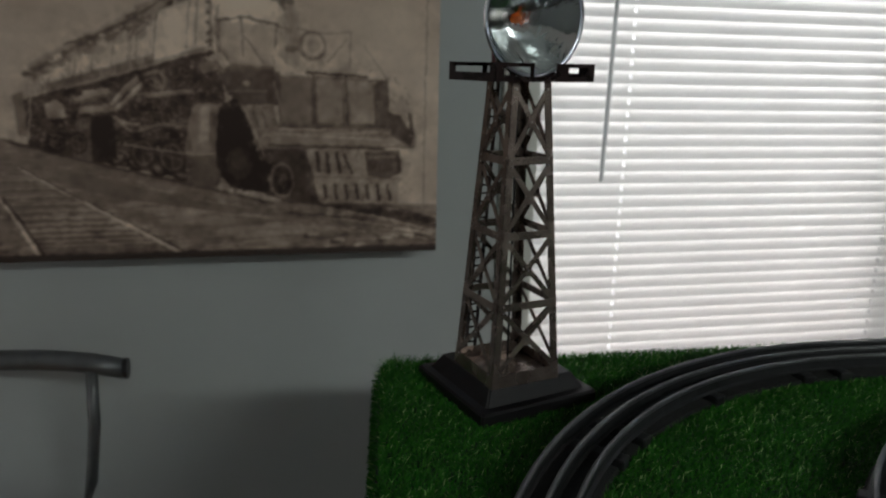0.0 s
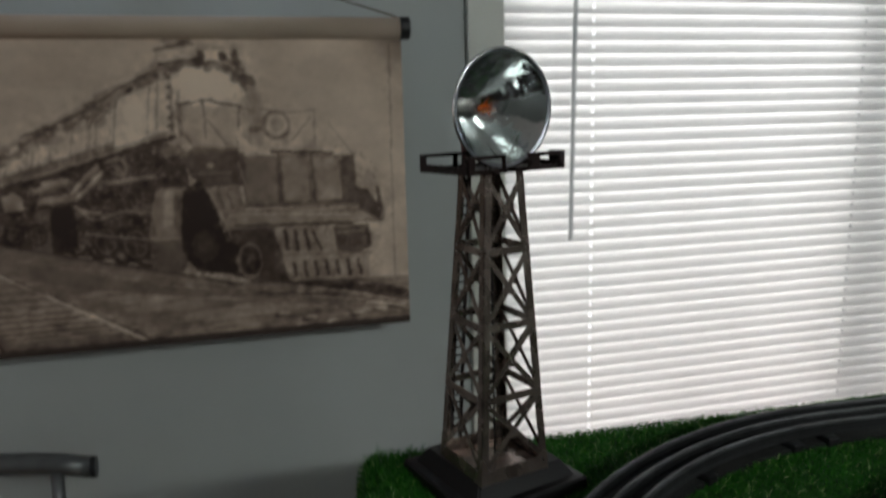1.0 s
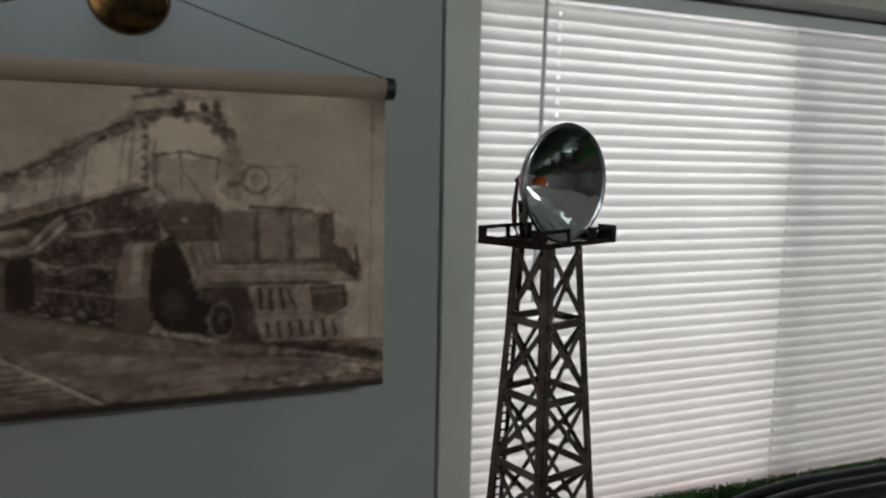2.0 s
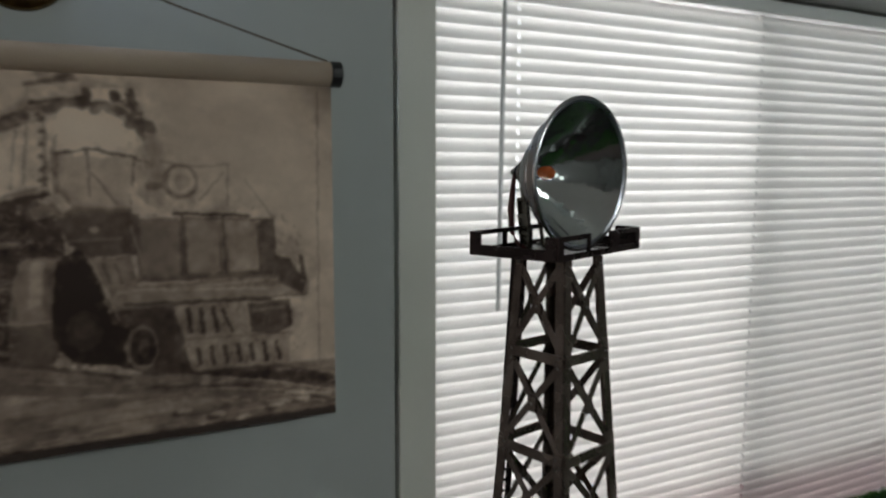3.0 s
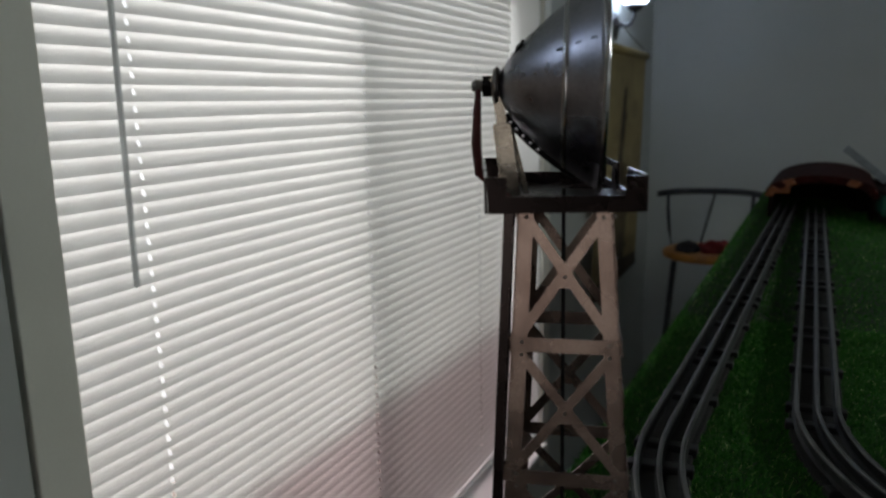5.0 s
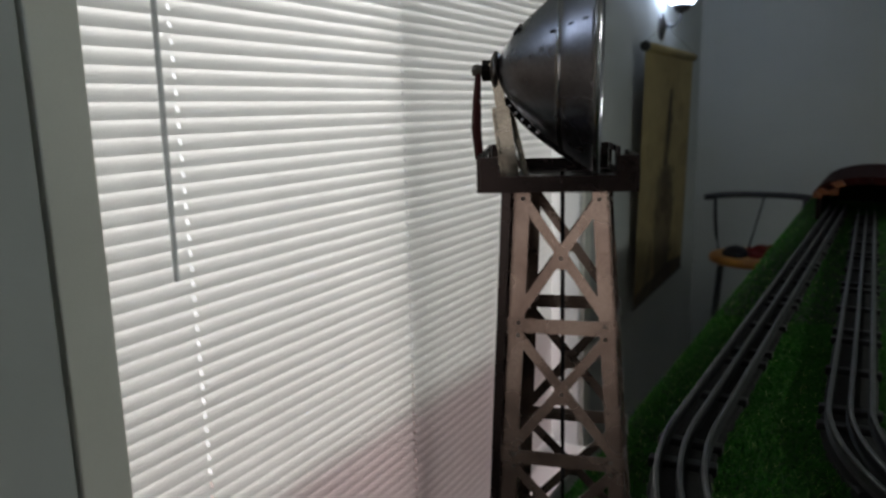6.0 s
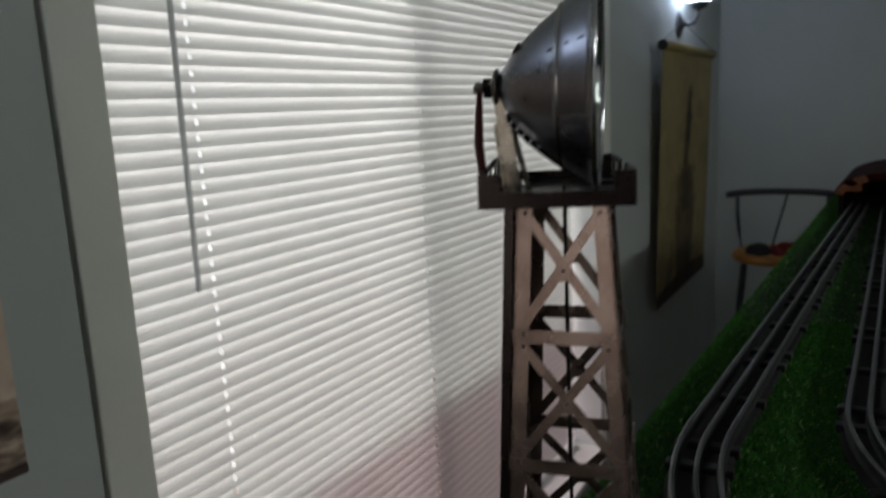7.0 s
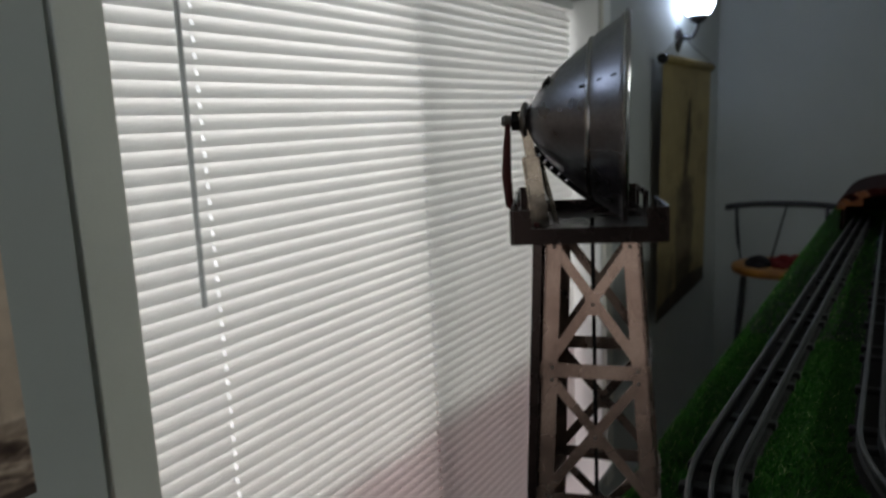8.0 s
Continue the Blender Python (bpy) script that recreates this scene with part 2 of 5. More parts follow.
# ---------------------------------------------------------------- window and blind
window = thing("window_1", pose(0, 0, 0), "white sliding window behind closed slatted blinds", "window", kind="structure")
M_VINYL = material("window_vinyl", srgb(236, 238, 238), 0.4, 0, 0.02, 5, 300, 0.02)
GY = WALL_Y + 0.13
for n_, b_ in (("window_frame", (WX0, GY - 0.02, WZ0 + 0.018, WX0 + 0.04, GY + 0.03, WZ1)), ("window_frame", (WX1 - 0.008, GY - 0.02, WZ0 + 0.018, WX1, GY + 0.03, WZ1)), ("jamb_liner", (WX1 - 0.006, WALL_Y + 0.001, WZ0 + 0.018, WX1 - 0.0005, GY - 0.021, WZ1 - 0.002)),
               ("window_frame", (WX0 + 0.04, GY - 0.02, WZ1 - 0.04, WX1 - 0.008, GY + 0.03, WZ1)), ("window_frame", (WX0 + 0.04, GY - 0.02, WZ0 + 0.018, WX1 - 0.008, GY + 0.03, WZ0 + 0.06)),
               ("meeting_rail", (1.135, GY - 0.015, WZ0 + 0.06, 1.175, GY + 0.025, WZ1 - 0.04))):
    part(n_, box(*b_, 0.003), M_VINYL, window)

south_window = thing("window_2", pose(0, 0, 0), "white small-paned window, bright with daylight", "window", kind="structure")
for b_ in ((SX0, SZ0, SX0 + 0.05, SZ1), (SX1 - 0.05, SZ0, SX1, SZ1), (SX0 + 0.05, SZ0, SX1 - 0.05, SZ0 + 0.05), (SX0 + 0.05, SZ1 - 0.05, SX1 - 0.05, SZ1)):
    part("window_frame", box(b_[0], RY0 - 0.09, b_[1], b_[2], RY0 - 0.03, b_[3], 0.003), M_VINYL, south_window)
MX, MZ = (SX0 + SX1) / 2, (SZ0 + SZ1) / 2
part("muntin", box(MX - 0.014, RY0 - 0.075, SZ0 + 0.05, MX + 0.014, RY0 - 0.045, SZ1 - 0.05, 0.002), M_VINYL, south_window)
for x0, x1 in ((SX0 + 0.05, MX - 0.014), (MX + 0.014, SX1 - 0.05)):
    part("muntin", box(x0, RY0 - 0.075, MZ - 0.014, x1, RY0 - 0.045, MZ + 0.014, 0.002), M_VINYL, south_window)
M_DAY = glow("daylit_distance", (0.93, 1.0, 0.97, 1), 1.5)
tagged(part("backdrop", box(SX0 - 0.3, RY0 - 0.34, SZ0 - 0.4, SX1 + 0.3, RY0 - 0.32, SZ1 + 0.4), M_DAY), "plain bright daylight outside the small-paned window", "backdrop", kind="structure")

PITCH, SLATW = 0.0215, 0.0254
BX0, BX1 = WX0 + 0.004, WX1 - 0.024
BTOP, BBOT = 1.684, 0.842 - 23 * 0.0215
blind = thing("slatted_blind", pose(0, 0, 0), "white slatted blind let down over the window, slats nearly closed", "blinds")
me = bpy.data.meshes.new("slat")
bm = bmesh.new()
tilt = radians(66)
prof = []
for k in range(7):
    s = (k / 6 - 0.5) * SLATW
    c = 0.0016 * (1 - (2 * k / 6 - 1) ** 2)
    # outer edge up, room edge down, crowned side towards the room
    prof.append((s * math.cos(tilt) - c * math.sin(tilt), s * math.sin(tilt) + c * math.cos(tilt)))
CORDS = (0.571, 1.127, 1.69)
HOLE = 0.0024
xs = [BX0] + [c + d for c in CORDS for d in (-HOLE, HOLE)] + [BX1]
vs = [[bm.verts.new((x, y, z)) for y, z in prof] for x in xs]
for i in range(len(xs) - 1):
    for k in range(6):
        if i % 2 and k in (2, 3):
            continue  # the cord holes
        bm.faces.new((vs[i][k], vs[i + 1][k], vs[i + 1][k + 1], vs[i][k + 1]))
bm.normal_update()
bm.to_mesh(me)
bm.free()
me.materials.append(M_SLAT)
for p_ in me.polygons:
    p_.use_smooth = True
z = BBOT + 0.0205 + 0.005
while z < BTOP - 0.015:
    s_ = new("slat", me)
    s_.parent = blind
    s_.location = (0, BLIND_Y, z)
    z += PITCH
part("headrail", box(BX0, BLIND_Y - 0.014, BTOP, BX1, BLIND_Y + 0.014, BTOP + 0.026, 0.002), M_VINYL, blind)
part("bottom_rail", box(BX0, BLIND_Y - 0.012, BBOT, BX1, BLIND_Y + 0.012, BBOT + 0.011, 0.003), M_VINYL, blind)
for cx_ in CORDS:
    part("ladder_cord", tube([(cx_, BLIND_Y + 0.0072, BBOT + 0.01), (cx_, BLIND_Y + 0.0072, BTOP)], 0.0028, 8), M_CORD, blind)
part("tilt_wand", tube([(0.527, BLIND_Y - 0.030, 1.685), (0.517, BLIND_Y - 0.034, 1.166)], 0.0037, 6), M_WAND, blind, "clear grey plastic tilt wand")
M_GLASS = bpy.data.materials.new("window_glass")
M_GLASS.use_nodes = True
nt_ = M_GLASS.node_tree
gt_, gg_, gm_ = nt_.nodes.new("ShaderNodeBsdfTransparent"), nt_.nodes.new("ShaderNodeBsdfGlossy"), nt_.nodes.new("ShaderNodeMixShader")
gg_.inputs["Roughness"].default_value, gm_.inputs[0].default_value = 0.02, 0.06
nt_.links.new(gt_.outputs[0], gm_.inputs[1])
nt_.links.new(gg_.outputs[0], gm_.inputs[2])
nt_.links.new(gm_.outputs[0], nt_.nodes["Material Output"].inputs[0])
for x0, x1 in ((WX0 + 0.04, 1.135), (1.175, WX1 - 0.008)):
    part("pane", box(x0, GY + 0.003, WZ0 + 0.06, x1, GY + 0.007, WZ1 - 0.04), M_GLASS, window, "clear glass pane").visible_shadow = False
# the insect screen outside one half, and the bright overcast outside
M_SCREEN = material("insect_screen", srgb(46, 60, 54), 0.9, 0, 0.05, 50, 900, 0)
nt_ = M_SCREEN.node_tree
tp_, mx_ = nt_.nodes.new("ShaderNodeBsdfTransparent"), nt_.nodes.new("ShaderNodeMixShader")
mx_.inputs[0].default_value = 0.21
nt_.links.new(tp_.outputs[0], mx_.inputs[1])
nt_.links.new(nt_.nodes["Principled BSDF"].outputs[0], mx_.inputs[2])
nt_.links.new(mx_.outputs[0], nt_.nodes["Material Output"].inputs[0])
part("insect_screen", box(1.155, GY + 0.028, WZ0 + 0.05, WX1 - 0.02, GY + 0.030, WZ1 - 0.03), M_SCREEN, window)

# rosy sheet added behind the lower blind, imitating a shadow edge a little aslant
M_SHADOW_TINT = bpy.data.materials.new("rosy_shadow_tint")
M_SHADOW_TINT.use_nodes = True
nt_ = M_SHADOW_TINT.node_tree
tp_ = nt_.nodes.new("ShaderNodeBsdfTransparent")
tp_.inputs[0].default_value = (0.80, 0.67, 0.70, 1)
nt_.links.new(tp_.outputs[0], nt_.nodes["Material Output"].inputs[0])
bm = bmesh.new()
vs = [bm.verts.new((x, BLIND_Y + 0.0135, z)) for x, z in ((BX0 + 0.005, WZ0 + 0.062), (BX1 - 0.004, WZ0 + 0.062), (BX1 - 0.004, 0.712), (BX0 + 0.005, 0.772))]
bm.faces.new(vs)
part("shadow_tint_sheet", bm, M_SHADOW_TINT, window, "added rosy sheet imitating a shadow on the lower blind")

# the bright overcast distance outside
M_OUT = glow("overcast_distance", (0.97, 0.98, 1.0, 1), 1.1)
tagged(part("backdrop", box(-4, 2.6, -0.02, 7, 2.65, 2.2), M_OUT), "plain bright overcast distance outside the window", "backdrop", kind="structure")
M_PATIO = material("patio", srgb(222, 200, 190), 0.9, 0, 0.1, 4, 200, 0.2)
tagged(part("ground", box(-4, WALL_Y + 0.18, -0.2, 7, 2.6, -0.02), M_PATIO), "pale pinkish patio outside the window", "ground", kind="structure")

# ---------------------------------------------------------------- the train table
TC = [(-0.06, -0.30), (2.62, -0.38), (2.62, 0.592), (0.067, 0.670)]
table = thing("train_table", pose(0, 0, 0), "long train table topped with green artificial turf", "table")


def rounded_slab(corners, z0, z1, r_top, r_corner=0.022):
    bm = bmesh.new()
    vs = [bm.verts.new((x, y, z0)) for x, y in corners]
    f = bm.faces.new(vs)
    ext = bmesh.ops.extrude_face_region(bm, geom=[f])
    for v in ext["geom"]:
        if isinstance(v, bmesh.types.BMVert):
            v.co.z = z1
    bmesh.ops.recalc_face_normals(bm, faces=bm.faces)
    up = [e for e in bm.edges if abs(e.verts[0].co.z - e.verts[1].co.z) > 0.01]
    bmesh.ops.bevel(bm, geom=up, offset=r_corner, segments=5, affect="EDGES", profile=0.5)
    top = [e for e in bm.edges if min(e.verts[0].co.z, e.verts[1].co.z) > z1 - 1e-4 and len({fc.normal.z > 0.5 for fc in e.link_faces}) == 2]
    bmesh.ops.bevel(bm, geom=top, offset=r_top, segments=4, affect="EDGES", profile=0.5)
    return bm


M_BENCH = material("bench_wood", srgb(70, 58, 48), 0.7, 0, 0.2, 20, 300, 0.2)
def lift(x, y):
    """How much longer the pile stands at the free corner."""
    return 0.0065 * np.exp(-((x - 0.067) ** 2 + (y - 0.670) ** 2) / 0.065 ** 2)


part("turf_mat", rounded_slab(TC, TABLE - 0.10, TABLE - 0.0052, 0.012), M_GRASS_MAT, table)
part("frame", box(0.05, -0.25, TABLE - 0.16, 2.55, 0.55, TABLE - 0.102), M_BENCH, table)
for lx, ly in ((0.12, -0.2), (0.12, 0.5), (2.4, -0.25), (2.4, 0.48), (1.25, 0.49), (1.25, -0.22)):
    part("leg", box(lx - 0.04, ly - 0.04, 0, lx + 0.04, ly + 0.04, TABLE - 0.161, 0.004), M_BENCH, table)

# three-rail tinplate track: straight runs and curves
RAIL_H = 0.016
M_TRACK_BLACK = material("track_strip_black", srgb(20, 22, 20), 0.95, 0, 0.2, 80, 1500, 0.5)


def track_line(cx, cy, r, slope, length):
    """Centre rail: a curve that comes round into a straight run; returns points and sideways directions."""
    pts = []
    a0 = math.pi / 2 + math.atan(slope)
    for k in range(33):
        a = a0 + math.pi * 0.62 * (1 - k / 32)
        pts.append((Vector((cx + r * math.cos(a), cy + r * math.sin(a))), Vector((math.cos(a), math.sin(a)))))
    p, side = pts[-1]
    d = Vector((side.y, -side.x))
    for k in range(1, 11):
        pts.append((p + d * length * k / 10, side))
    return pts


def track(name, line, joint, label):
    t = thing(name, pose(0, 0, TABLE), label, "toy track", "toy tracks on the table")
    for off in (-0.016, 0, 0.016):
        bm = bmesh.new()
        pts = [(*(p + s * off), RAIL_H - 0.0019) for p, s in line]
        add_tube(bm, pts, 0.0018, 10)
        part("rail", bm, M_RAIL, t, smooth=True)
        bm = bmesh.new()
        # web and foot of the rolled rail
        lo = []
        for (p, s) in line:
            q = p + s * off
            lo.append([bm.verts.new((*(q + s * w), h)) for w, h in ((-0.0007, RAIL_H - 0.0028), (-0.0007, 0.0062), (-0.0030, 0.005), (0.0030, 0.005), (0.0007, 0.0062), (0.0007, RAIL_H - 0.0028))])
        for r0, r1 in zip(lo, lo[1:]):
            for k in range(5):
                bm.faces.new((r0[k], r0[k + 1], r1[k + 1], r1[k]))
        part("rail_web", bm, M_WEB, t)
    # black strip laid under the rails
    bm = bmesh.new()
    lo = [[bm.verts.new((*(p + s * w), h)) for w, h in ((-0.023, -0.006), (-0.021, -0.0015), (0.021, -0.0015), (0.023, -0.006))] for p, s in line]
    for r0, r1 in zip(lo, lo[1:]):
        for k in range(3):
            bm.faces.new((r0[k], r0[k + 1], r1[k + 1], r1[k]))
    part("track_strip", bm, M_TRACK_BLACK, t, "black strip under the rails")
    # stamped sheet-metal ties: three to a section, doubled at the joints
    cum = [0.0]
    for (p0, s0), (p1, s1) in zip(line, line[1:]):
        cum.append(cum[-1] + (p1 - p0).length)
    for k in range(-3, 12):
        for d in (-0.019, 0.019, 0.1255):
            at = joint + 0.251 * k + d
            if not 0.01 < at < cum[-1] - 0.01:
                continue
            i = max(n for n in range(len(cum)) if cum[n] <= at)
            f = (at - cum[i]) / (cum[i + 1] - cum[i])
            (p0, s0), (p1, s1) = line[i], line[i + 1]
            p, s = p0.lerp(p1, f), s0.lerp(s1, f).normalized()
            tie = part("tie", box(-0.0245, -0.0055, -0.0045, 0.0245, 0.0055, 0.0036, 0.0012), M_TIE, t)
            tie.matrix_basis = Matrix.Translation((p.x, p.y, 0)) @ Matrix.Rotation(math.atan2(s.y, s.x), 4, "Z")
    return t


outer = track_line(0.446, 0.227, 0.369, -0.045, 1.42)
inner = track_line(0.55, 0.203, 0.284, -0.012, 1.25)
track("railway_track", outer, 0.435, "grey three-rail tinplate toy track with black ties on turf")
track("railway_track", inner, 0.30, "grey three-rail tinplate toy track, inner loop on green turf")

# ---------------------------------------------------------------- the searchlight tower
tower = thing("searchlight_tower", pose(0.162, 0.601, TABLE), "tin toy searchlight tower with lattice legs on a black base", "toy tower")
Z_TOP, Z_FOOT, H_TOP, H_FOOT = 0.236, 0.020, 0.0175, 0.0296
# the sub-assemblies are bolted together slightly askew
BASE, LATTICE, TRAY, LAMP = pose(-0.001, 0.0035, 0, 0, 0, 16.8), pose(-0.0028, -0.0052, 0, 0, 0, 14.4), pose(0, 0.0048, 0, 0, 0, 22.9), pose(-0.0001, -0.0041, 0, 0, 0, 16.5)


def half(z):
    return H_FOOT + (H_TOP - H_FOOT) * (z - Z_FOOT) / (Z_TOP - Z_FOOT)


# stepped black base
bm = bmesh.new()
rings = []
for h, z in ((0.0515, -0.006), (0.0515, 0.004), (0.050, 0.0055), (0.044, 0.006), (0.0375, 0.0165), (0.0365, 0.0175), (0.02, 0.0175)):
    rings.append([bm.verts.new((sx * h, sy * h, z)) for sx, sy in ((-1, -1), (1, -1), (1, 1), (-1, 1))])
for a, b in zip(rings, rings[1:]):
    for k in range(4):
        bm.faces.new((a[k], a[(k + 1) % 4], b[(k + 1) % 4], b[k]))
bm.faces.new(rings[0][::-1])
bm.faces.new(rings[-1])
bmesh.ops.bevel(bm, geom=[e for e in bm.edges if abs(e.verts[0].co.z - e.verts[1].co.z) > 1e-5], offset=0.0012, segments=2, affect="EDGES")
part("base", bm, M_BLACK, tower, "black stamped metal base").matrix_basis = BASE

LEVELS = [0.236, 0.182, 0.129, 0.0775, 0.026]
for k, (sx, sy) in enumerate(((-1, -1), (1, -1), (1, 1), (-1, 1))):
    bm = bmesh.new()
    t_, w_ = 0.0009, 0.0062
    lo, hi = half(0.0175), half(Z_TOP)
    for fx in (True, False):
        va = []
        for h, z in ((lo, 0.0175), (hi, Z_TOP)):
            o = Vector((sx * h, sy * h, z))
            along = Vector((-sx, 0, 0)) if fx else Vector((0, -sy, 0))
            inw = Vector((0, -sy, 0)) if fx else Vector((-sx, 0, 0))
            va.append([bm.verts.new(o + along * a + inw * b) for a, b in ((0, 0), (w_, 0), (w_, t_), (0, t_))])
        for i in range(4):
            bm.faces.new((va[0][i], va[0][(i + 1) % 4], va[1][(i + 1) % 4], va[1][i]))
        bm.faces.new(va[1])
        bm.faces.new(va[0][::-1])
    bmesh.ops.recalc_face_normals(bm, faces=bm.faces)
    part("leg", bm, M_TOWER, tower)

for f in range(4):
    rot = Matrix.Rotation(math.pi / 2 * f, 4, "Z")
    # face at local y = -half(z)
    def P(x, z, out=0.0):
        return rot @ Vector((x * half(z), -half(z) + 0.0007 - out, z))
    nrm = rot @ Vector((0, -1, 0.043))
    for i, (z1, z0) in enumerate(zip(LEVELS, LEVELS[1:])):
        bm = bmesh.new()
        top = z1 - (0.004 if i == 0 else 0.003)
        add_bar(bm, P(-0.86, top), P(0.86, z0 + 0.003), 0.0039, 0.0007, nrm)
        add_bar(bm, P(0.86, top, 0.0006), P(-0.86, z0 + 0.003, 0.0006), 0.0039, 0.0007, nrm)
        part("cross_brace", bm, M_TOWER, tower)
        # centre gusset and its rivet
        zc = (top + z0 + 0.003) / 2
        bm = bmesh.new()
        add_bar(bm, P(0, zc + 0.0042, 0.0012), P(0, zc - 0.0042, 0.0012), 0.0058, 0.0005, nrm)
        part("gusset", bm, M_TOWER, tower)
        bm = bmesh.new()
        for x_, z_ in ((-0.8, z0 + 0.001), (0.8, z0 + 0.001), (0, zc), (-0.8, top - 0.001), (0.8, top - 0.001)):
            m_ = Matrix.Translation(P(x_, z_, 0.0014)) @ rot @ Matrix.Diagonal((1, 0.6, 1, 1))
            bmesh.ops.create_icosphere(bm, subdivisions=1, radius=0.0009, matrix=m_)
        part("rivets", bm, M_STEEL, tower)["kind"] = "stuff"
        if i < 3:
            bm = bmesh.new()
            add_bar(bm, P(-0.97, z0, 0.0011), P(0.97, z0, 0.0011), 0.0056, 0.0007, nrm)
            part("horizontal_brace", bm, M_TOWER, tower)
    # solid skirt at the foot with a peaked top edge
    bm = bmesh.new()
    vs = [bm.verts.new(P(x, z, 0.0011)) for x, z in ((-1, 0.0178), (1, 0.0178), (1, 0.034), (0.72, 0.028), (-0.72, 0.028), (-1, 0.034))]
    bm.faces.new(vs)
    part("skirt", bm, M_TOWER, tower)
# the lattice is a little deeper than wide at its head, and its foot stands off centre
for ob in tower.children:
    if ob.name.split(".")[0] in ("leg", "cross_brace", "gusset", "rivets", "horizontal_brace", "skirt"):
        for v in ob.data.vertices:
            f = (Z_TOP - v.co.z) / (Z_TOP - Z_FOOT)
            v.co.x = v.co.x * (0.897 + 0.069 * f) - 0.0027 * f
            v.co.y -= 0.0031 * f
        ob.matrix_basis = LATTICE
part("foot_plate", box(-0.030, -0.031, 0.0178, 0.025, 0.025, 0.0192), M_TOWER, tower).matrix_basis = LATTICE
part("centre_wire", tube([(0.001, 0.0, 0.0175), (0, 0.001, 0.24)], 0.0009, 6), M_BLACK, tower).matrix_basis = LATTICE

# tray platform: floor and four walls, cut out between the corner posts
PX, PY, PZ, PH = 0.0446, 0.0236, 0.236, 0.0125
PF = 0.0307
bm = bmesh.new()
add_box(bm, -PX + 0.001, -PF + 0.001, PZ, PX - 0.001, PY - 0.001, PZ + 0.001)
part("platform_floor", bm, M_PLAT, tower).matrix_basis = TRAY


def wall_with_slots(length, low, slots, gaps):
    """Sheet wall: closed slots, and gaps cut down to the low strip."""
    bm = bmesh.new()
    t = 0.0005
    cuts = sorted([(a, b, True) for a, b in slots] + [(a, b, False) for a, b in gaps])
    x = -length / 2
    add_box(bm, x, -t, 0, length / 2, t, low)
    for a, b, closed in cuts:
        add_box(bm, x, -t, low, a, t, PH)
        if closed:
            add_box(bm, a, -t, PH - 0.0026, b, t, PH)
        x = b
    add_box(bm, x, -t, low, length / 2, t, PH)
    bmesh.ops.remove_doubles(bm, verts=bm.verts, dist=1e-6)
    return bm


w_ = part("platform_wall", wall_with_slots(2 * PX, 0.0034, ((-0.0395, -0.0155), (0.0195, 0.0395)), ((-0.0125, 0.0085),)), M_PLAT, tower)
w_.matrix_basis = TRAY @ Matrix.Translation((0, -PF, PZ))
w_ = part("platform_wall", wall_with_slots(2 * PX, 0.0034, ((-0.0395, -0.015), (-0.011, 0.011), (0.015, 0.0395)), ()), M_PLAT, tower)
w_.matrix_basis = TRAY @ Matrix.Translation((0, PY, PZ))
for sx in (-1, 1):
    w_ = part("platform_wall", wall_with_slots(PY + PF - 0.0012, 0.0058, (), ((-0.020 if sx < 0 else -0.0120, 0.020),)), M_PLAT, tower)
    w_.matrix_basis = TRAY @ Matrix.Translation((sx * PX, (PY - PF) / 2, PZ)) @ Matrix.Rotation(math.pi / 2, 4, "Z")
# screw heads on the floor
for sx, sy in ((-0.03, 0.012), (0.03, 0.012), (-0.028, -0.014), (0.012, 0.016)):
    part("screw", lathe([(0.0001, 0.0022), (0.0018, 0.0018), (0.0024, 0.0), (0.0001, 0.0)], 10, "z"), M_STEEL, tower).matrix_basis = TRAY @ Matrix.Translation((sx, sy, PZ + 0.001))

# the searchlight: parabolic dish facing local -y
RIM, DEPTH, CZ, RY = 0.0388, 0.0392, 0.2796, -0.0392
PIVY = 0.0271  # behind the tray's middle: the rim's plane lies 12 mm before it
NOD = LAMP @ Matrix.Translation((0, PIVY, CZ)) @ Matrix.Rotation(radians(1.0), 4, "X")
BOWL = 1.61  # the shell is fuller than a cone and leaner than a paraboloid
dish_light = part("searchlight_dish", lathe([(RIM * (0.12 + 0.88 * k / 28) + (0.0007 if (1 - (0.12 + 0.88 * k / 28) ** BOWL) * DEPTH < 0.0125 else 0), RY + DEPTH * (1 - (0.12 + 0.88 * k / 28) ** BOWL)) for k in range(29)]
    + [(RIM + 0.0016, RY + 0.0004), (RIM + 0.0021, RY - 0.0010), (RIM + 0.0010, RY - 0.0020), (RIM - 0.0006, RY - 0.0008)], 96), M_GUN, tower, "polished gunmetal searchlight shell", smooth=True)
dish_light.matrix_basis = NOD
part("reflector", lathe([((RIM - 0.0008) * (0.05 + 0.95 * k / 28), RY - 0.0004 + (DEPTH - 0.001) * (1 - (0.05 + 0.95 * k / 28) ** BOWL)) for k in range(29)], 96), M_CHROME, dish_light, "mirror-bright reflector bowl", smooth=True)
sh = RY + DEPTH
part("bulb_socket", lathe([(0.0001, sh - 0.010), (0.0036, sh - 0.010), (0.0042, sh - 0.009), (0.0042, sh), (0.0001, sh)], 20), M_STEEL, dish_light)
part("bulb", lathe([(0.0001, sh - 0.021), (0.002, sh - 0.0205), (0.0038, sh - 0.018), (0.0042, sh - 0.0155), (0.0036, sh - 0.0125), (0.0030, sh - 0.0102), (0.0001, sh - 0.0102)], 20), M_BULB, dish_light, "small amber bulb", smooth=True)
ys_ = RY + 0.0125
rs_ = RIM * (1 - 0.0125 / DEPTH) ** (1 / BOWL) + 0.0004
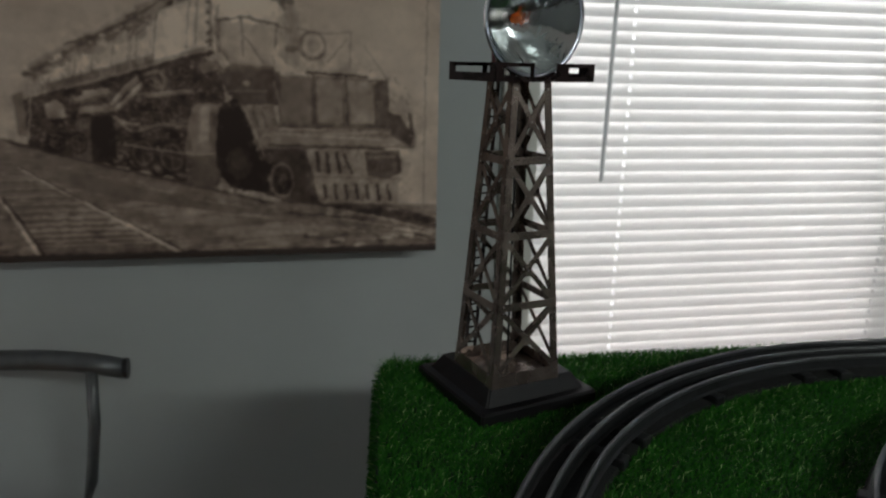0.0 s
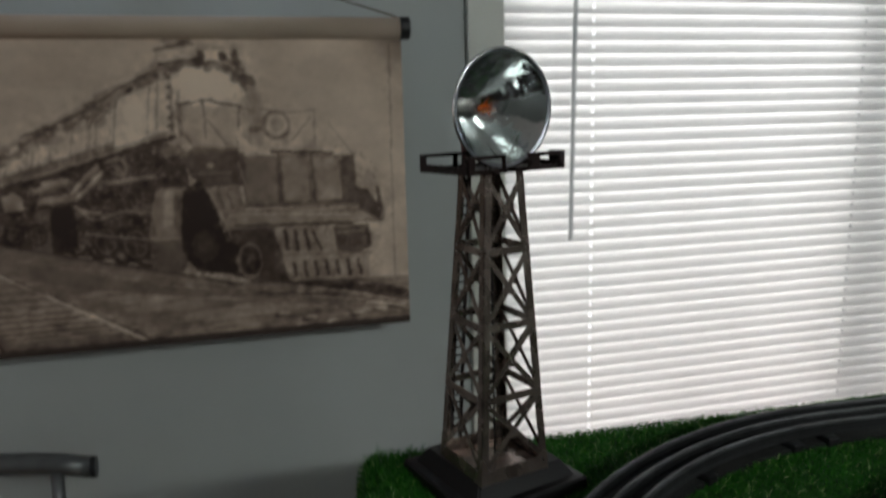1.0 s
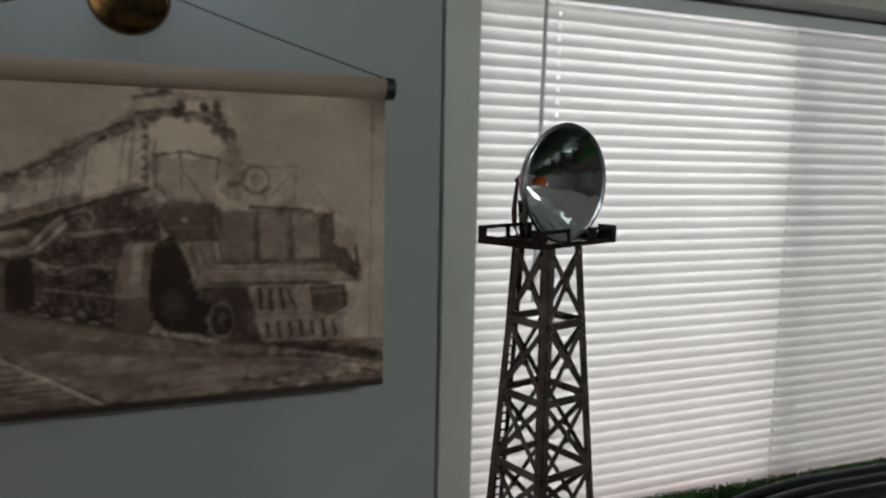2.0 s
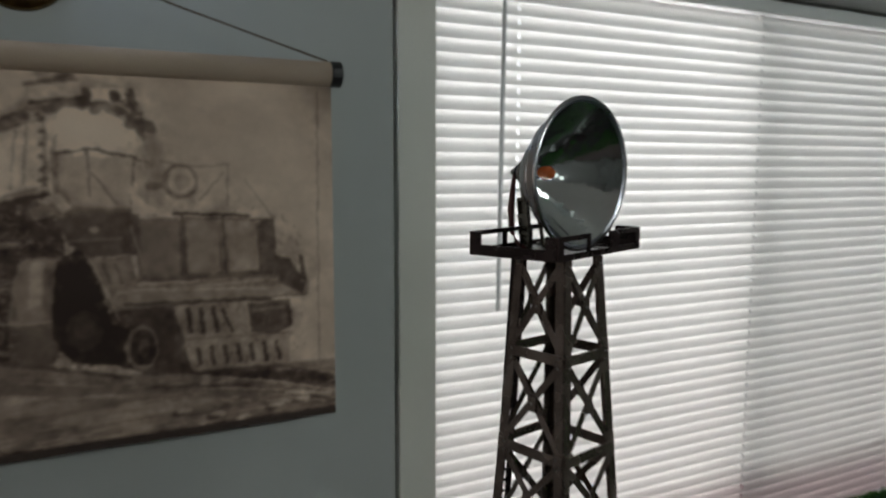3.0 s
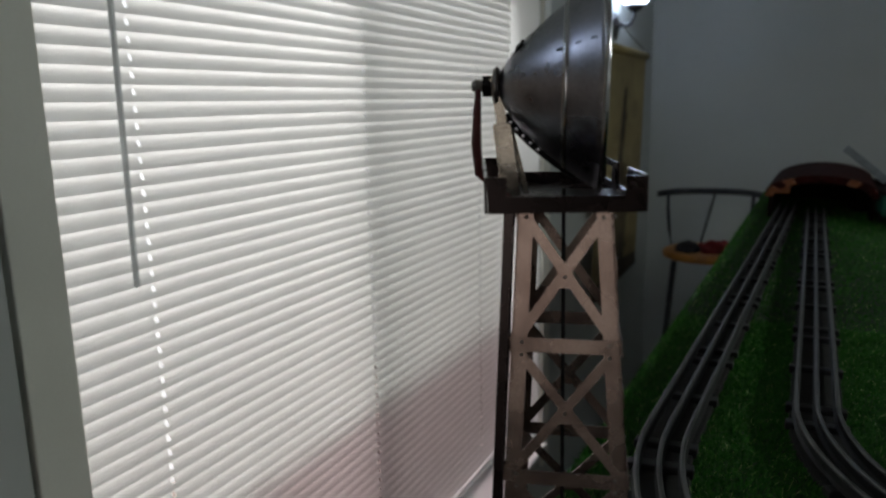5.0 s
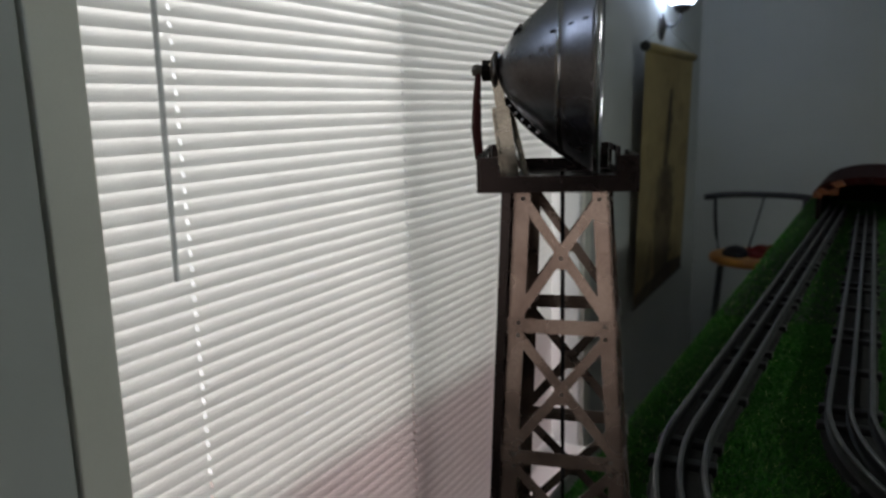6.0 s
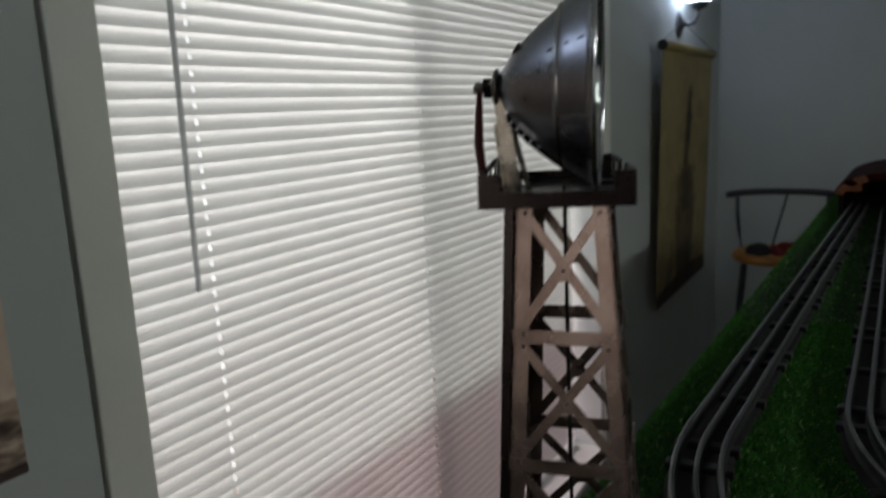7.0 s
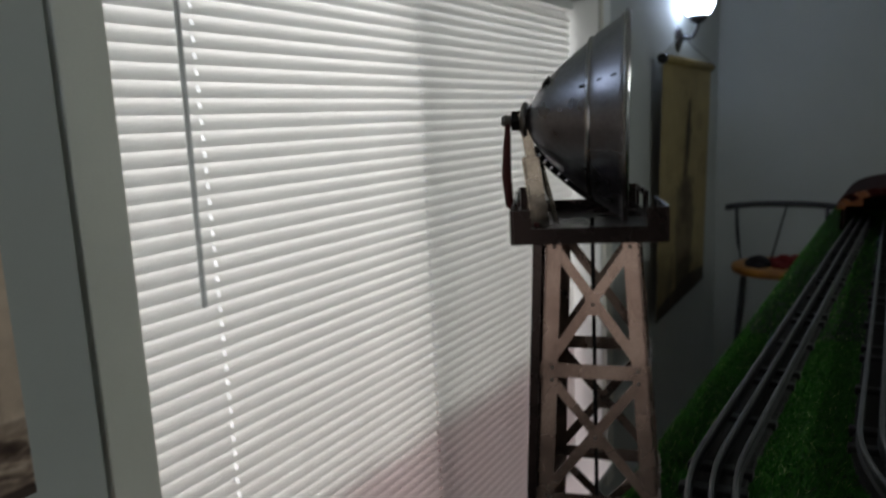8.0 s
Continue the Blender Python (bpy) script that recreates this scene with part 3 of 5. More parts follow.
part("seam_ring", lathe([(rs_ - 0.0002, ys_ + 0.0012), (rs_ + 0.0004, ys_ + 0.0008), (rs_ + 0.0007, ys_), (rs_ + 0.0006, ys_ - 0.0008), (rs_ + 0.0001, ys_ - 0.0012)], 96), M_BEAD, dish_light, smooth=True)
part("rim_bead", lathe([(RIM + 0.0013 + 0.0012 * math.cos(a * math.pi / 6), RY - 0.0008 + 0.0012 * math.sin(a * math.pi / 6)) for a in range(13)], 96), M_BEAD, dish_light, "bright rolled rim", smooth=True)
# ring seam, rim clips and vent slots
for k, ang in enumerate((20, 100, 160, 205, 250, 320)):
    a = radians(ang)
    cl = part("rim_clip", box(-0.0008, -0.0006, -0.0005, 0.0008, 0.0022, 0.0004, 0.0002), M_GUN, dish_light)
    cl.matrix_basis = Matrix.Rotation(-a, 4, "Y") @ Matrix.Translation((0, RY - 0.001, RIM + 0.0012))
for ang in (66,):
    a = radians(ang)
    for yy in (0.0035, 0.0085, 0.0150):
        r_ = RIM * (1 - yy / DEPTH) ** (1 / BOWL) + 0.0005
        sl = part("vent_slot", box(-0.0003, -0.0011, -0.0003, 0.0003, 0.0011, 0.0004), M_BLACK, dish_light)
        sl.matrix_basis = Matrix.Rotation(-a, 4, "Y") @ Matrix.Translation((0, RY + yy, r_)) @ Matrix.Rotation(-0.62, 4, "X")
r_ = RIM * (1 - 0.030 / DEPTH) ** (1 / BOWL)
sl = part("shell_clip", box(-0.0022, -0.0020, -0.0004, 0.0022, 0.0020, 0.0005, 0.0002), M_BLACK, dish_light)
sl.matrix_basis = Matrix.Rotation(-radians(25), 4, "Y") @ Matrix.Translation((0, RY + 0.030, r_ + 0.0004)) @ Matrix.Rotation(-0.85, 4, "X")

# pivot, bracket and wire behind the dish
part("pivot_washer", lathe([(0.0001, sh - 0.0012), (0.0066, sh - 0.0012), (0.0076, sh - 0.0004), (0.0074, sh + 0.0004), (0.0058, sh + 0.0014), (0.0030, sh + 0.0020), (0.0001, sh + 0.0020)], 28), M_STEEL, dish_light, smooth=True)
part("pivot_nut", lathe([(0.0001, sh + 0.0016), (0.0045, sh + 0.0016), (0.0045, sh + 0.0052), (0.0001, sh + 0.0052)], 6), M_BLACK, dish_light)
part("terminal_pin", lathe([(0.0001, sh + 0.005), (0.0021, sh + 0.005), (0.0026, sh + 0.008), (0.0018, sh + 0.0095), (0.0001, sh + 0.0095)], 12), M_STEEL, dish_light)
bm = bmesh.new()
add_bar(bm, (-0.003, PIVY + 0.0004, CZ + 0.003), (-0.003, PIVY - 0.0026, PZ + 0.027), 0.0040, 0.0010, (1, 0, 0))
add_bar(bm, (-0.0036, PIVY - 0.0024, PZ + 0.029), (-0.0042, PIVY - 0.0062, PZ + 0.001), 0.0066, 0.0010, (1, 0, 0))
for dy in (-0.0031, 0.0031):
    add_bar(bm, (-0.0048, PIVY - 0.0024 + dy, PZ + 0.0285), (-0.0054, PIVY - 0.0062 + dy, PZ + 0.001), 0.0008, 0.0022, (1, 0, 0))
for zz, w in ((0.0285, 0.0060), (0.0190, 0.0070), (0.0095, 0.0080)):
    y_ = PIVY - 0.0063 + zz * 0.136
    add_bar(bm, (-0.0052, y_ - w / 2, PZ + zz), (-0.0052, y_ + w / 2, PZ + zz), 0.0016, 0.0026, (1, 0, 0))
part("bracket", bm, M_STRAP, tower, "stepped bright steel bracket strap").matrix_basis = LAMP
bm = bmesh.new()
add_bar(bm, (0.004, PIVY - 0.004, CZ - 0.012), (0.004, PIVY - 0.0115, PZ + 0.001), 0.0024, 0.0010, (1, 0, 0))
part("bracket_brace", bm, M_STRAP, tower).matrix_basis = LAMP
yk = []
for k in range(10):
    q = 0.25 + 0.62 * k / 9
    yk.append((0, PIVY - DEPTH * q ** BOWL + 0.0006, CZ - RIM * q - 0.0012))
yoke = part("yoke", tube(yk, 0.0018, 8), M_BLACK, tower)
yoke.matrix_basis = LAMP
# bright dots stand in for light seen through holes in the yoke
for k in (1, 2, 3, 4, 5):
    st = part("yoke_hole_glint", lathe([(0.0001, -0.0004), (0.0007, -0.0003), (0.0009, 0.0), (0.0001, 0.0)], 10, "x"), M_BEAD, yoke, "bright dot standing in for a see-through hole")
    st.location = (-0.0018, yk[k][1], yk[k][2] - 0.0004)
part("wire", tube([(-0.001, PIVY + 0.007, CZ - 0.001), (-0.002, PIVY + 0.0075, CZ - 0.010), (-0.003, PIVY + 0.0078, CZ - 0.022), (-0.003, PIVY + 0.0068, CZ - 0.034), (-0.0035, PIVY + 0.003, PZ + 0.004), (-0.006, PY - 0.002, PZ + 0.001)], 0.0016, 8, taper=(0.7, 1.0, 1.25, 1.1, 0.8, 0.7)), M_RED, tower, "dark red insulated wire").matrix_basis = LAMP
# ladder up the back face, beside one leg
bm = bmesh.new()
LX0, LX1 = -0.0125, -0.0045


def ladder_y(z):
    return half(z) - 0.0031 * (Z_TOP - z) / (Z_TOP - Z_FOOT) + 0.0036


for dx in (LX0, LX1):
    add_bar(bm, (dx - 0.008, ladder_y(0.018), 0.018), (dx, ladder_y(Z_TOP), Z_TOP), 0.0036, 0.0012, (1, 0, 0))
ladder = part("ladder", bm, M_PLAT, tower, "dark brown tin ladder")
ladder.matrix_basis = LATTICE
z = 0.024
while z < Z_TOP - 0.003:
    f = (Z_TOP - z) / (Z_TOP - 0.018)
    part("rung", tube([(LX0 - 0.008 * f, ladder_y(z), z), (LX1 - 0.008 * f, ladder_y(z), z)], 0.0008, 6), M_PLAT, ladder)
    z += 0.0064

# ---------------------------------------------------------------- hanging things on the window wall
M_CANVAS = material("poster_canvas", srgb(178, 160, 142), 0.85, 0, 0.05, 9, 700, 0.2)
M_CAP = material("black_plastic", srgb(24, 24, 26), 0.4, 0, 0.1, 60, 900, 0.05)
M_BATTEN = material("batten_wood", srgb(60, 46, 38), 0.7, 0, 0.15, 40, 600, 0.1)
M_STRING = material("hanging_string", srgb(96, 84, 70), 0.8, 0, 0.1, 200, 1500, 0.2)
def print_material():
    """Ink on cloth: the print's own tones, with the weave's grain and faint stains."""
    mat = material("print_on_cloth", srgb(244, 244, 244), 0.85, 0, 0.06, 14, 900, 0.2)
    n, l = mat.node_tree.nodes, mat.node_tree.links
    at, mul = n.new("ShaderNodeAttribute"), n.new("ShaderNodeMix")
    at.attribute_name = "ink"
    mul.data_type, mul.blend_type = "RGBA", "MULTIPLY"
    mul.inputs[0].default_value = 1.0
    b = n["Principled BSDF"]
    grain = b.inputs["Base Color"].links[0].from_socket
    l.new(at.outputs["Color"], mul.inputs[6])
    l.new(grain, mul.inputs[7])
    l.new(mul.outputs[2], b.inputs["Base Color"])
    return mat


M_PRINT = print_material()


def soften(a, r):
    """A blur by three passes of a box filter."""
    for _ in range(3):
        for ax in (0, 1):
            p = np.pad(a, [(r, r) if k == ax else (0, 0) for k in (0, 1)], mode="edge").cumsum(ax)
            p = np.concatenate([np.zeros_like(p.take([0], ax)), p], ax)
            m = 2 * r + 1
            a = (p.take(range(m, p.shape[ax]), ax) - p.take(range(p.shape[ax] - m), ax)) / m
    return a


def raster_print(w, h, paint, pale, deep, cells=440):
    """A printed sheet w by h whose tones are painted in units of 1000 across and 1000 up, then inked into the sheet's vertices."""
    W = cells * 2
    H = int(W * h / w / 2) * 2
    tone = np.full((H, W), 0.70)
    yy, xx = np.mgrid[0:H, 0:W]

    def fill(value, pts, alpha=1.0):
        p = np.array([(u / 1000 * (W - 1), v / 1000 * (H - 1)) for u, v in pts])
        x0, y0 = np.clip(np.floor(p.min(0)).astype(int), 0, (W - 1, H - 1))
        x1, y1 = np.clip(np.ceil(p.max(0)).astype(int) + 1, 0, (W, H))
        if x1 <= x0 or y1 <= y0:
            return
        gx, gy = xx[y0:y1, x0:x1], yy[y0:y1, x0:x1]
        inside = np.zeros(gx.shape, bool)
        for (ax, ay), (bx, by) in zip(p, np.roll(p, -1, 0)):
            if ay != by:
                inside ^= ((ay > gy) != (by > gy)) & (gx < (bx - ax) * (gy - ay) / (by - ay) + ax)
        tone[y0:y1, x0:x1][inside] = tone[y0:y1, x0:x1][inside] * (1 - alpha) + value * alpha

    def poly(value, *pts):
        fill(value, pts)

    def line(value, width, *pts, alpha=1.0):
        k = width * 0.36
        for (a, b), (c, d) in zip(pts, pts[1:]):
            dx, dy = (c - a) * W, (d - b) * H
            n = max(1e-6, math.hypot(dx, dy))
            nx, ny = -dy / n * k * 1000 / W, dx / n * k * 1000 / H
            ex, ey = dx / n * 300 / W, dy / n * 300 / H
            fill(value, ((a + nx - ex, b + ny - ey), (a - nx - ex, b - ny - ey), (c - nx + ex, d - ny + ey), (c + nx + ex, d + ny + ey)), alpha)

    def oval(value, u, v, ru, rv, alpha=1.0):
        fill(value, [(u + ru * math.cos(math.pi * k / 9), v + rv * math.sin(math.pi * k / 9)) for k in range(18)], alpha)

    paint(poly, line, oval)
    rg = np.random.default_rng(11)
    # the plate's uneven ink: edges wander a little
    rw = np.random.default_rng(5)
    wx, wy = (soften(rw.normal(0, 1, tone.shape), 3) * 7 for _ in range(2))
    tone = tone[np.clip(yy + wy, 0, H - 1).astype(int), np.clip(xx + wx, 0, W - 1).astype(int)]
    tone = 0.46 + (soften(tone, 1) * 0.82 + soften(tone, 8) * 0.18 - 0.46) * 1.45
    # the photograph's own grain: coarse where the engine is busy, faint in the sky
    busy = np.clip(soften(np.abs(tone - soften(tone, 8)), 12) / 0.10, 0, 1)
    for r, amount in ((1, 0.08), (3, 0.60), (7, 1.5)):
        tone += soften(rg.normal(0, 1, tone.shape), r) * amount * (0.12 + 0.88 * busy)
    tone += soften(rg.normal(0, 1, tone.shape), 30) * 1.6
    tone += 0.03
    tone = np.clip(tone.reshape(H // 2, 2, W // 2, 2).mean((1, 3)), 0, 1)
    ny, nx = tone.shape
    gx, gz = np.meshgrid(np.linspace(0, w, nx), np.linspace(0, h, ny))
    verts = np.c_[gx.ravel(), np.full(gx.size, -0.0006), gz.ravel()]
    i = (np.arange(ny - 1)[:, None] * nx + np.arange(nx - 1)).ravel()
    me = bpy.data.meshes.new("printed_picture")
    me.from_pydata(verts.tolist(), [], np.c_[i, i + 1, i + nx + 1, i + nx].tolist())
    ink = me.color_attributes.new("ink", "FLOAT_COLOR", "POINT")
    t = tone.ravel()[:, None]
    a, b = np.array(deep), np.array(pale)
    s = (a + (b - a) * t) / 255
    lin = np.where(s <= 0.04045, s / 12.92, ((s + 0.055) / 1.055) ** 2.4)
    ink.data.foreach_set("color", np.c_[lin, np.ones(len(lin))].ravel())
    me.materials.append(M_PRINT)
    return me


def paint_locomotive(poly, line, oval):
    rnd = random.Random(4)

    def ground(u):
        return 404 - 0.43 * (u - 121) if u < 640 else 181 - 0.05 * (u - 640)

    def under(u):
        return 537 + 0.46 * (u - 180)

    # sky clouds, then ground with stains and grit
    for k in range(60):
        oval(rnd.uniform(0.60, 0.74), rnd.uniform(0, 1000), rnd.uniform(420, 1000), rnd.uniform(60, 200), rnd.uniform(20, 70), 0.25)
    poly(0.45, (0, 420), (121, 404), (309, 322), (448, 268), (641, 186), (990, 165), (1000, 165), (1000, 0), (0, 0))
    for k in range(420):
        u = rnd.uniform(0, 1000)
        v = rnd.uniform(0, 1) ** 0.8 * (ground(u) - 12)
        w = (ground(u) - v) / 400
        oval(rnd.choice((0.60, 0.53, 0.46, 0.37, 0.32)), u, max(8, v), rnd.uniform(8, 46) * (0.35 + w), rnd.uniform(2, 7) * (0.35 + w), 0.6)
    for k in range(26):
        u = rnd.uniform(300, 700)
        oval(0.66, u, ground(u) - 40 - rnd.uniform(0, 90), rnd.uniform(20, 60), rnd.uniform(4, 10), 0.6)
    # sleepers and the near rails
    for k in range(15):
        a = (k / 14) ** 1.4
        v = 18 + 300 * a
        ul, ur = 171 - 64 * (v - 10) / 200, 451 - 303 * (v - 5) / 304
        line(0.34, 12 - 8 * a, (max(0, ul), v), (ur, v + 6))
        line(0.56, 8 - 6 * a, (max(0, ul), v + 9 - 5 * a), (ur, v + 15 - 7 * a))
    for k in range(6):
        line(0.28, 10 - k, (0, 30 + 28 * k), (110 - 8 * k, 28 + 28 * k))
    for (u0, v0), (u1, v1), w in (((148, 309), (266, 191), 5), ((266, 191), (340, 117), 8), ((340, 117), (451, 5), 11), ((107, 211), (136, 130), 8), ((136, 130), (171, 8), 12)):
        line(0.20, w * 1.4, (u0 + 3, v0), (u1 + 4, v1 - 3))
        line(0.76, w * 0.9, (u0 - 2, v0 + 2), (u1 - 3, v1))
    # far rail, sleepers and ballast before the engine
    poly(0.24, (650, 186), (790, 176), (893, 168), (1000, 112), (1000, 60), (893, 108), (790, 158))
    line(0.66, 5, (800, 148), (893, 112), (1000, 62))
    line(0.28, 8, (650, 150), (820, 118), (1000, 30))
    for k in range(9):
        u = 690 + 34 * k
        line(0.40, 10, (u, 92 - 0.22 * (u - 690)), (u + 20, 80 - 0.22 * (u - 690)))
        line(0.62, 6, (u - 4, 104 - 0.22 * (u - 690)), (u + 14, 94 - 0.22 * (u - 690)))
    line(0.26, 8, (125, 402), (171, 379), (309, 316), (448, 258), (641, 178))

    def gear():
        # wheels, rods, pipes and grime crowding the running gear
        for u, r in ((195, 15), (222, 17), (330, 24), (372, 27), (416, 30), (462, 32)):
            v = ground(u) + r * 1.9
            oval(0.12, u, v, r, r * 1.9)
            oval(0.32, u + 2, v, r * 0.78, r * 1.55)
            oval(0.16, u + 2, v, r * 0.6, r * 1.2)
            for a in range(5):
                line(0.36, 3, (u + 2, v), (u + 2 + r * 0.7 * math.cos(a * 1.25), v + r * 1.4 * math.sin(a * 1.25)))
        for k in range(1100):
            u = rnd.uniform(172, 585)
            v = rnd.uniform(ground(u) + 18, under(u) - 14)
            g = 0.5 + (u - 160) / 700
            value = rnd.choice((0.08, 0.12, 0.18, 0.26, 0.36, 0.46, 0.58))
            if rnd.random() < 0.7:
                line(value, rnd.uniform(2, 7) * g, (u, v), (u + rnd.uniform(-10, 24) * g, v + rnd.uniform(-24, 16) * g), alpha=0.7)
            else:
                oval(value, u, v, rnd.uniform(2, 8) * g, rnd.uniform(3, 13) * g, 0.7)

    # boiler, lit from above, and its darker crown
    poly(0.6, (176, 607), (216, 637), (271, 688), (326, 743), (375, 780), (424, 828), (460, 848), (471, 891), (503, 921), (514, 974), (580, 994), (613, 981), (657, 964), (674, 888), (693, 858), (694, 790), (673, 652), (563, 660), (515, 693), (514, 698), (379, 627), (277, 580), (180, 535))
    poly(0.76, (208, 600), (275, 668), (330, 718), (385, 755), (471, 813), (526, 836), (521, 738), (381, 660), (272, 607), (206, 565))
    poly(0.5, (188, 545), (277, 585), (379, 635), (515, 705), (515, 720), (381, 660), (272, 607), (188, 560))
    poly(0.84, (434, 793), (495, 831), (520, 836), (518, 738), (430, 703))
    line(0.3, 9, (176, 607), (216, 637), (271, 688), (326, 743), (375, 780))
    line(0.34, 7, (375, 793), (399, 816), (424, 826))
    line(0.3, 8, (277, 705), (313, 728))
    line(0.34, 4, (391, 765), (378, 730), (373, 650))
    line(0.36, 3, (416, 775), (390, 740), (385, 655))
    line(0.42, 3, (489, 836), (480, 685))
    line(0.3, 9, (489, 765), (505, 760))
    line(0.3, 5, (448, 841), (462, 818))
    # smokebox face and its dark mottled collar
    poly(0.86, (535, 886), (570, 911), (613, 911), (648, 878), (674, 828), (685, 775), (682, 668), (563, 662), (535, 690))
    line(0.32, 14, (531, 901), (570, 931), (613, 928), (653, 898), (680, 836))
    line(0.28, 9, (659, 964), (674, 893), (693, 858))
    line(0.34, 5, (528, 901), (526, 690))
    line(0.4, 7, (508, 966), (578, 994))
    line(0.74, 10, (520, 949), (570, 964))
    line(0.76, 9, (601, 959), (635, 951))
    line(0.34, 6, (561, 918), (599, 923))
    # running board and its shadow
    line(0.22, 13, (180, 527), (275, 567), (378, 615), (514, 683))
    line(0.62, 4, (182, 540), (277, 580), (379, 630), (528, 703))
    # running gear
    poly(0.21, (170, 529), (275, 562), (384, 612), (514, 680), (549, 625), (555, 424), (622, 271), (450, 274), (309, 324), (222, 351), (171, 381))
    gear()
    poly(0.44, (153, 545), (171, 555), (173, 414), (156, 414))
    line(0.62, 4, (185, 605), (185, 535), (173, 404))
    poly(0.62, (208, 514), (226, 532), (243, 517), (249, 474), (211, 469))
    line(0.58, 16, (281, 550), (327, 560))
    line(0.72, 6, (281, 555), (329, 565))
    line(0.3, 4, (280, 535), (330, 547))
    line(0.56, 10, (272, 502), (335, 512))
    line(0.46, 11, (330, 507), (361, 570), (387, 600))
    line(0.6, 4, (332, 514), (359, 575), (385, 607))
    poly(0.38, (263, 464), (291, 477), (286, 329), (251, 341))
    line(0.5, 4, (272, 459), (263, 341))
    poly(0.12, (291, 477), (327, 484), (335, 444), (326, 324), (286, 326))
    line(0.58, 7, (335, 477), (355, 457), (382, 452))
    line(0.44, 6, (381, 550), (485, 562))
    line(0.56, 5, (463, 562), (497, 560))
    line(0.4, 5, (382, 444), (476, 462))
    line(0.42, 5, (336, 371), (394, 319))
    line(0.46, 10, (396, 615), (427, 627), (437, 602), (430, 565))
    # cylinder, cavity and front step
    poly(0.46, (503, 650), (550, 668), (560, 642), (512, 620))
    poly(0.72, (526, 690), (544, 693), (563, 662), (544, 662))
    poly(0.24, (495, 612), (549, 630), (547, 562), (508, 519), (489, 519))
    poly(0.43, (486, 504), (509, 524), (546, 522), (544, 359), (532, 274), (468, 269), (468, 371), (477, 467))
    line(0.62, 7, (511, 509), (509, 361))
    line(0.36, 5, (486, 499), (477, 371))
    poly(0.33, (465, 361), (534, 349), (531, 238), (466, 241))
    line(0.58, 7, (465, 359), (483, 354))
    poly(0.1, (546, 522), (575, 542), (601, 447), (618, 316), (648, 226), (550, 238), (540, 339), (537, 447))
    oval(0.2, 563, 349, 28, 62)
    poly(0.43, (581, 512), (648, 517), (659, 427), (619, 404))
    line(0.36, 5, (609, 499), (616, 414))
    line(0.36, 5, (635, 502), (639, 424))
    poly(0.3, (554, 652), (664, 645), (664, 522), (584, 517), (554, 585))
    line(0.46, 4, (561, 585), (650, 575))
    line(0.4, 5, (572, 552), (654, 545))
    oval(0.62, 541, 251, 12, 20)
    # deck box in upright panels
    poly(0.34, (656, 617), (884, 597), (896, 439), (659, 447))
    poly(0.40, (671, 605), (725, 600), (725, 454), (673, 457))
    poly(0.46, (737, 597), (786, 595), (786, 454), (737, 457))
    poly(0.42, (795, 590), (833, 590), (835, 457), (797, 457))
    poly(0.24, (838, 590), (884, 590), (893, 444), (841, 447))
    line(0.22, 6, (723, 632), (843, 617))
    line(0.24, 4, (728, 597), (729, 454))
    line(0.24, 4, (791, 595), (792, 449))
    line(0.56, 4, (645, 635), (671, 464))
    line(0.3, 6, (656, 447), (893, 439))
    poly(0.24, (888, 502), (916, 484), (930, 442), (951, 417), (948, 376), (899, 419))
    line(0.24, 5, (934, 497), (939, 424))
    # buffer beam
    poly(0.46, (602, 399), (635, 432), (893, 439), (951, 417), (948, 381), (754, 376), (615, 364))
    line(0.62, 5, (625, 417), (893, 427))
    line(0.28, 5, (615, 364), (754, 374), (945, 376))
    # pilot: pale bars with dark slots
    poly(0.25, (606, 364), (716, 369), (739, 176), (677, 176), (622, 216))
    poly(0.56, (711, 371), (833, 366), (843, 274), (913, 258), (910, 168), (740, 176), (729, 269))
    line(0.18, 9, (735, 361), (740, 286))
    line(0.18, 9, (757, 359), (760, 284))
    line(0.18, 9, (778, 359), (783, 281))
    line(0.18, 6, (794, 351), (810, 279))
    line(0.4, 4, (729, 271), (913, 263))
    line(0.2, 9, (749, 246), (754, 193))
    line(0.2, 9, (772, 246), (777, 191))
    line(0.2, 9, (795, 243), (800, 188))
    line(0.2, 9, (818, 243), (823, 188))
    line(0.2, 9, (841, 243), (846, 186))
    line(0.2, 9, (864, 243), (869, 183))
    line(0.2, 9, (887, 241), (893, 181))
    poly(0.26, (838, 359), (914, 364), (919, 284), (884, 261), (843, 276))
    line(0.46, 5, (847, 339), (904, 341))
    oval(0.14, 648, 263, 40, 62)
    oval(0.36, 653, 271, 30, 48)
    oval(0.22, 654, 271, 20, 34)
    line(0.4, 4, (656, 306), (651, 228))
    # hand rails and headlamp
    line(0.3, 4, (540, 793), (590, 806), (683, 770))
    line(0.32, 3, (543, 790), (543, 675))
    line(0.32, 3, (589, 803), (586, 678))
    line(0.32, 3, (590, 798), (647, 652))
    line(0.32, 3, (757, 758), (810, 768))
    line(0.32, 3, (810, 768), (807, 645))
    line(0.32, 3, (761, 665), (803, 743))
    line(0.32, 3, (838, 723), (884, 615))
    line(0.32, 3, (661, 770), (654, 668))
    line(0.32, 3, (700, 773), (757, 758))
    poly(0.8, (659, 763), (683, 768), (691, 662), (719, 620), (665, 620))
    line(0.22, 15, (676, 705), (719, 710))
    oval(0.36, 731, 718, 30, 50)
    oval(0.72, 732, 720, 22, 38)
    oval(0.56, 734, 720, 12, 22)
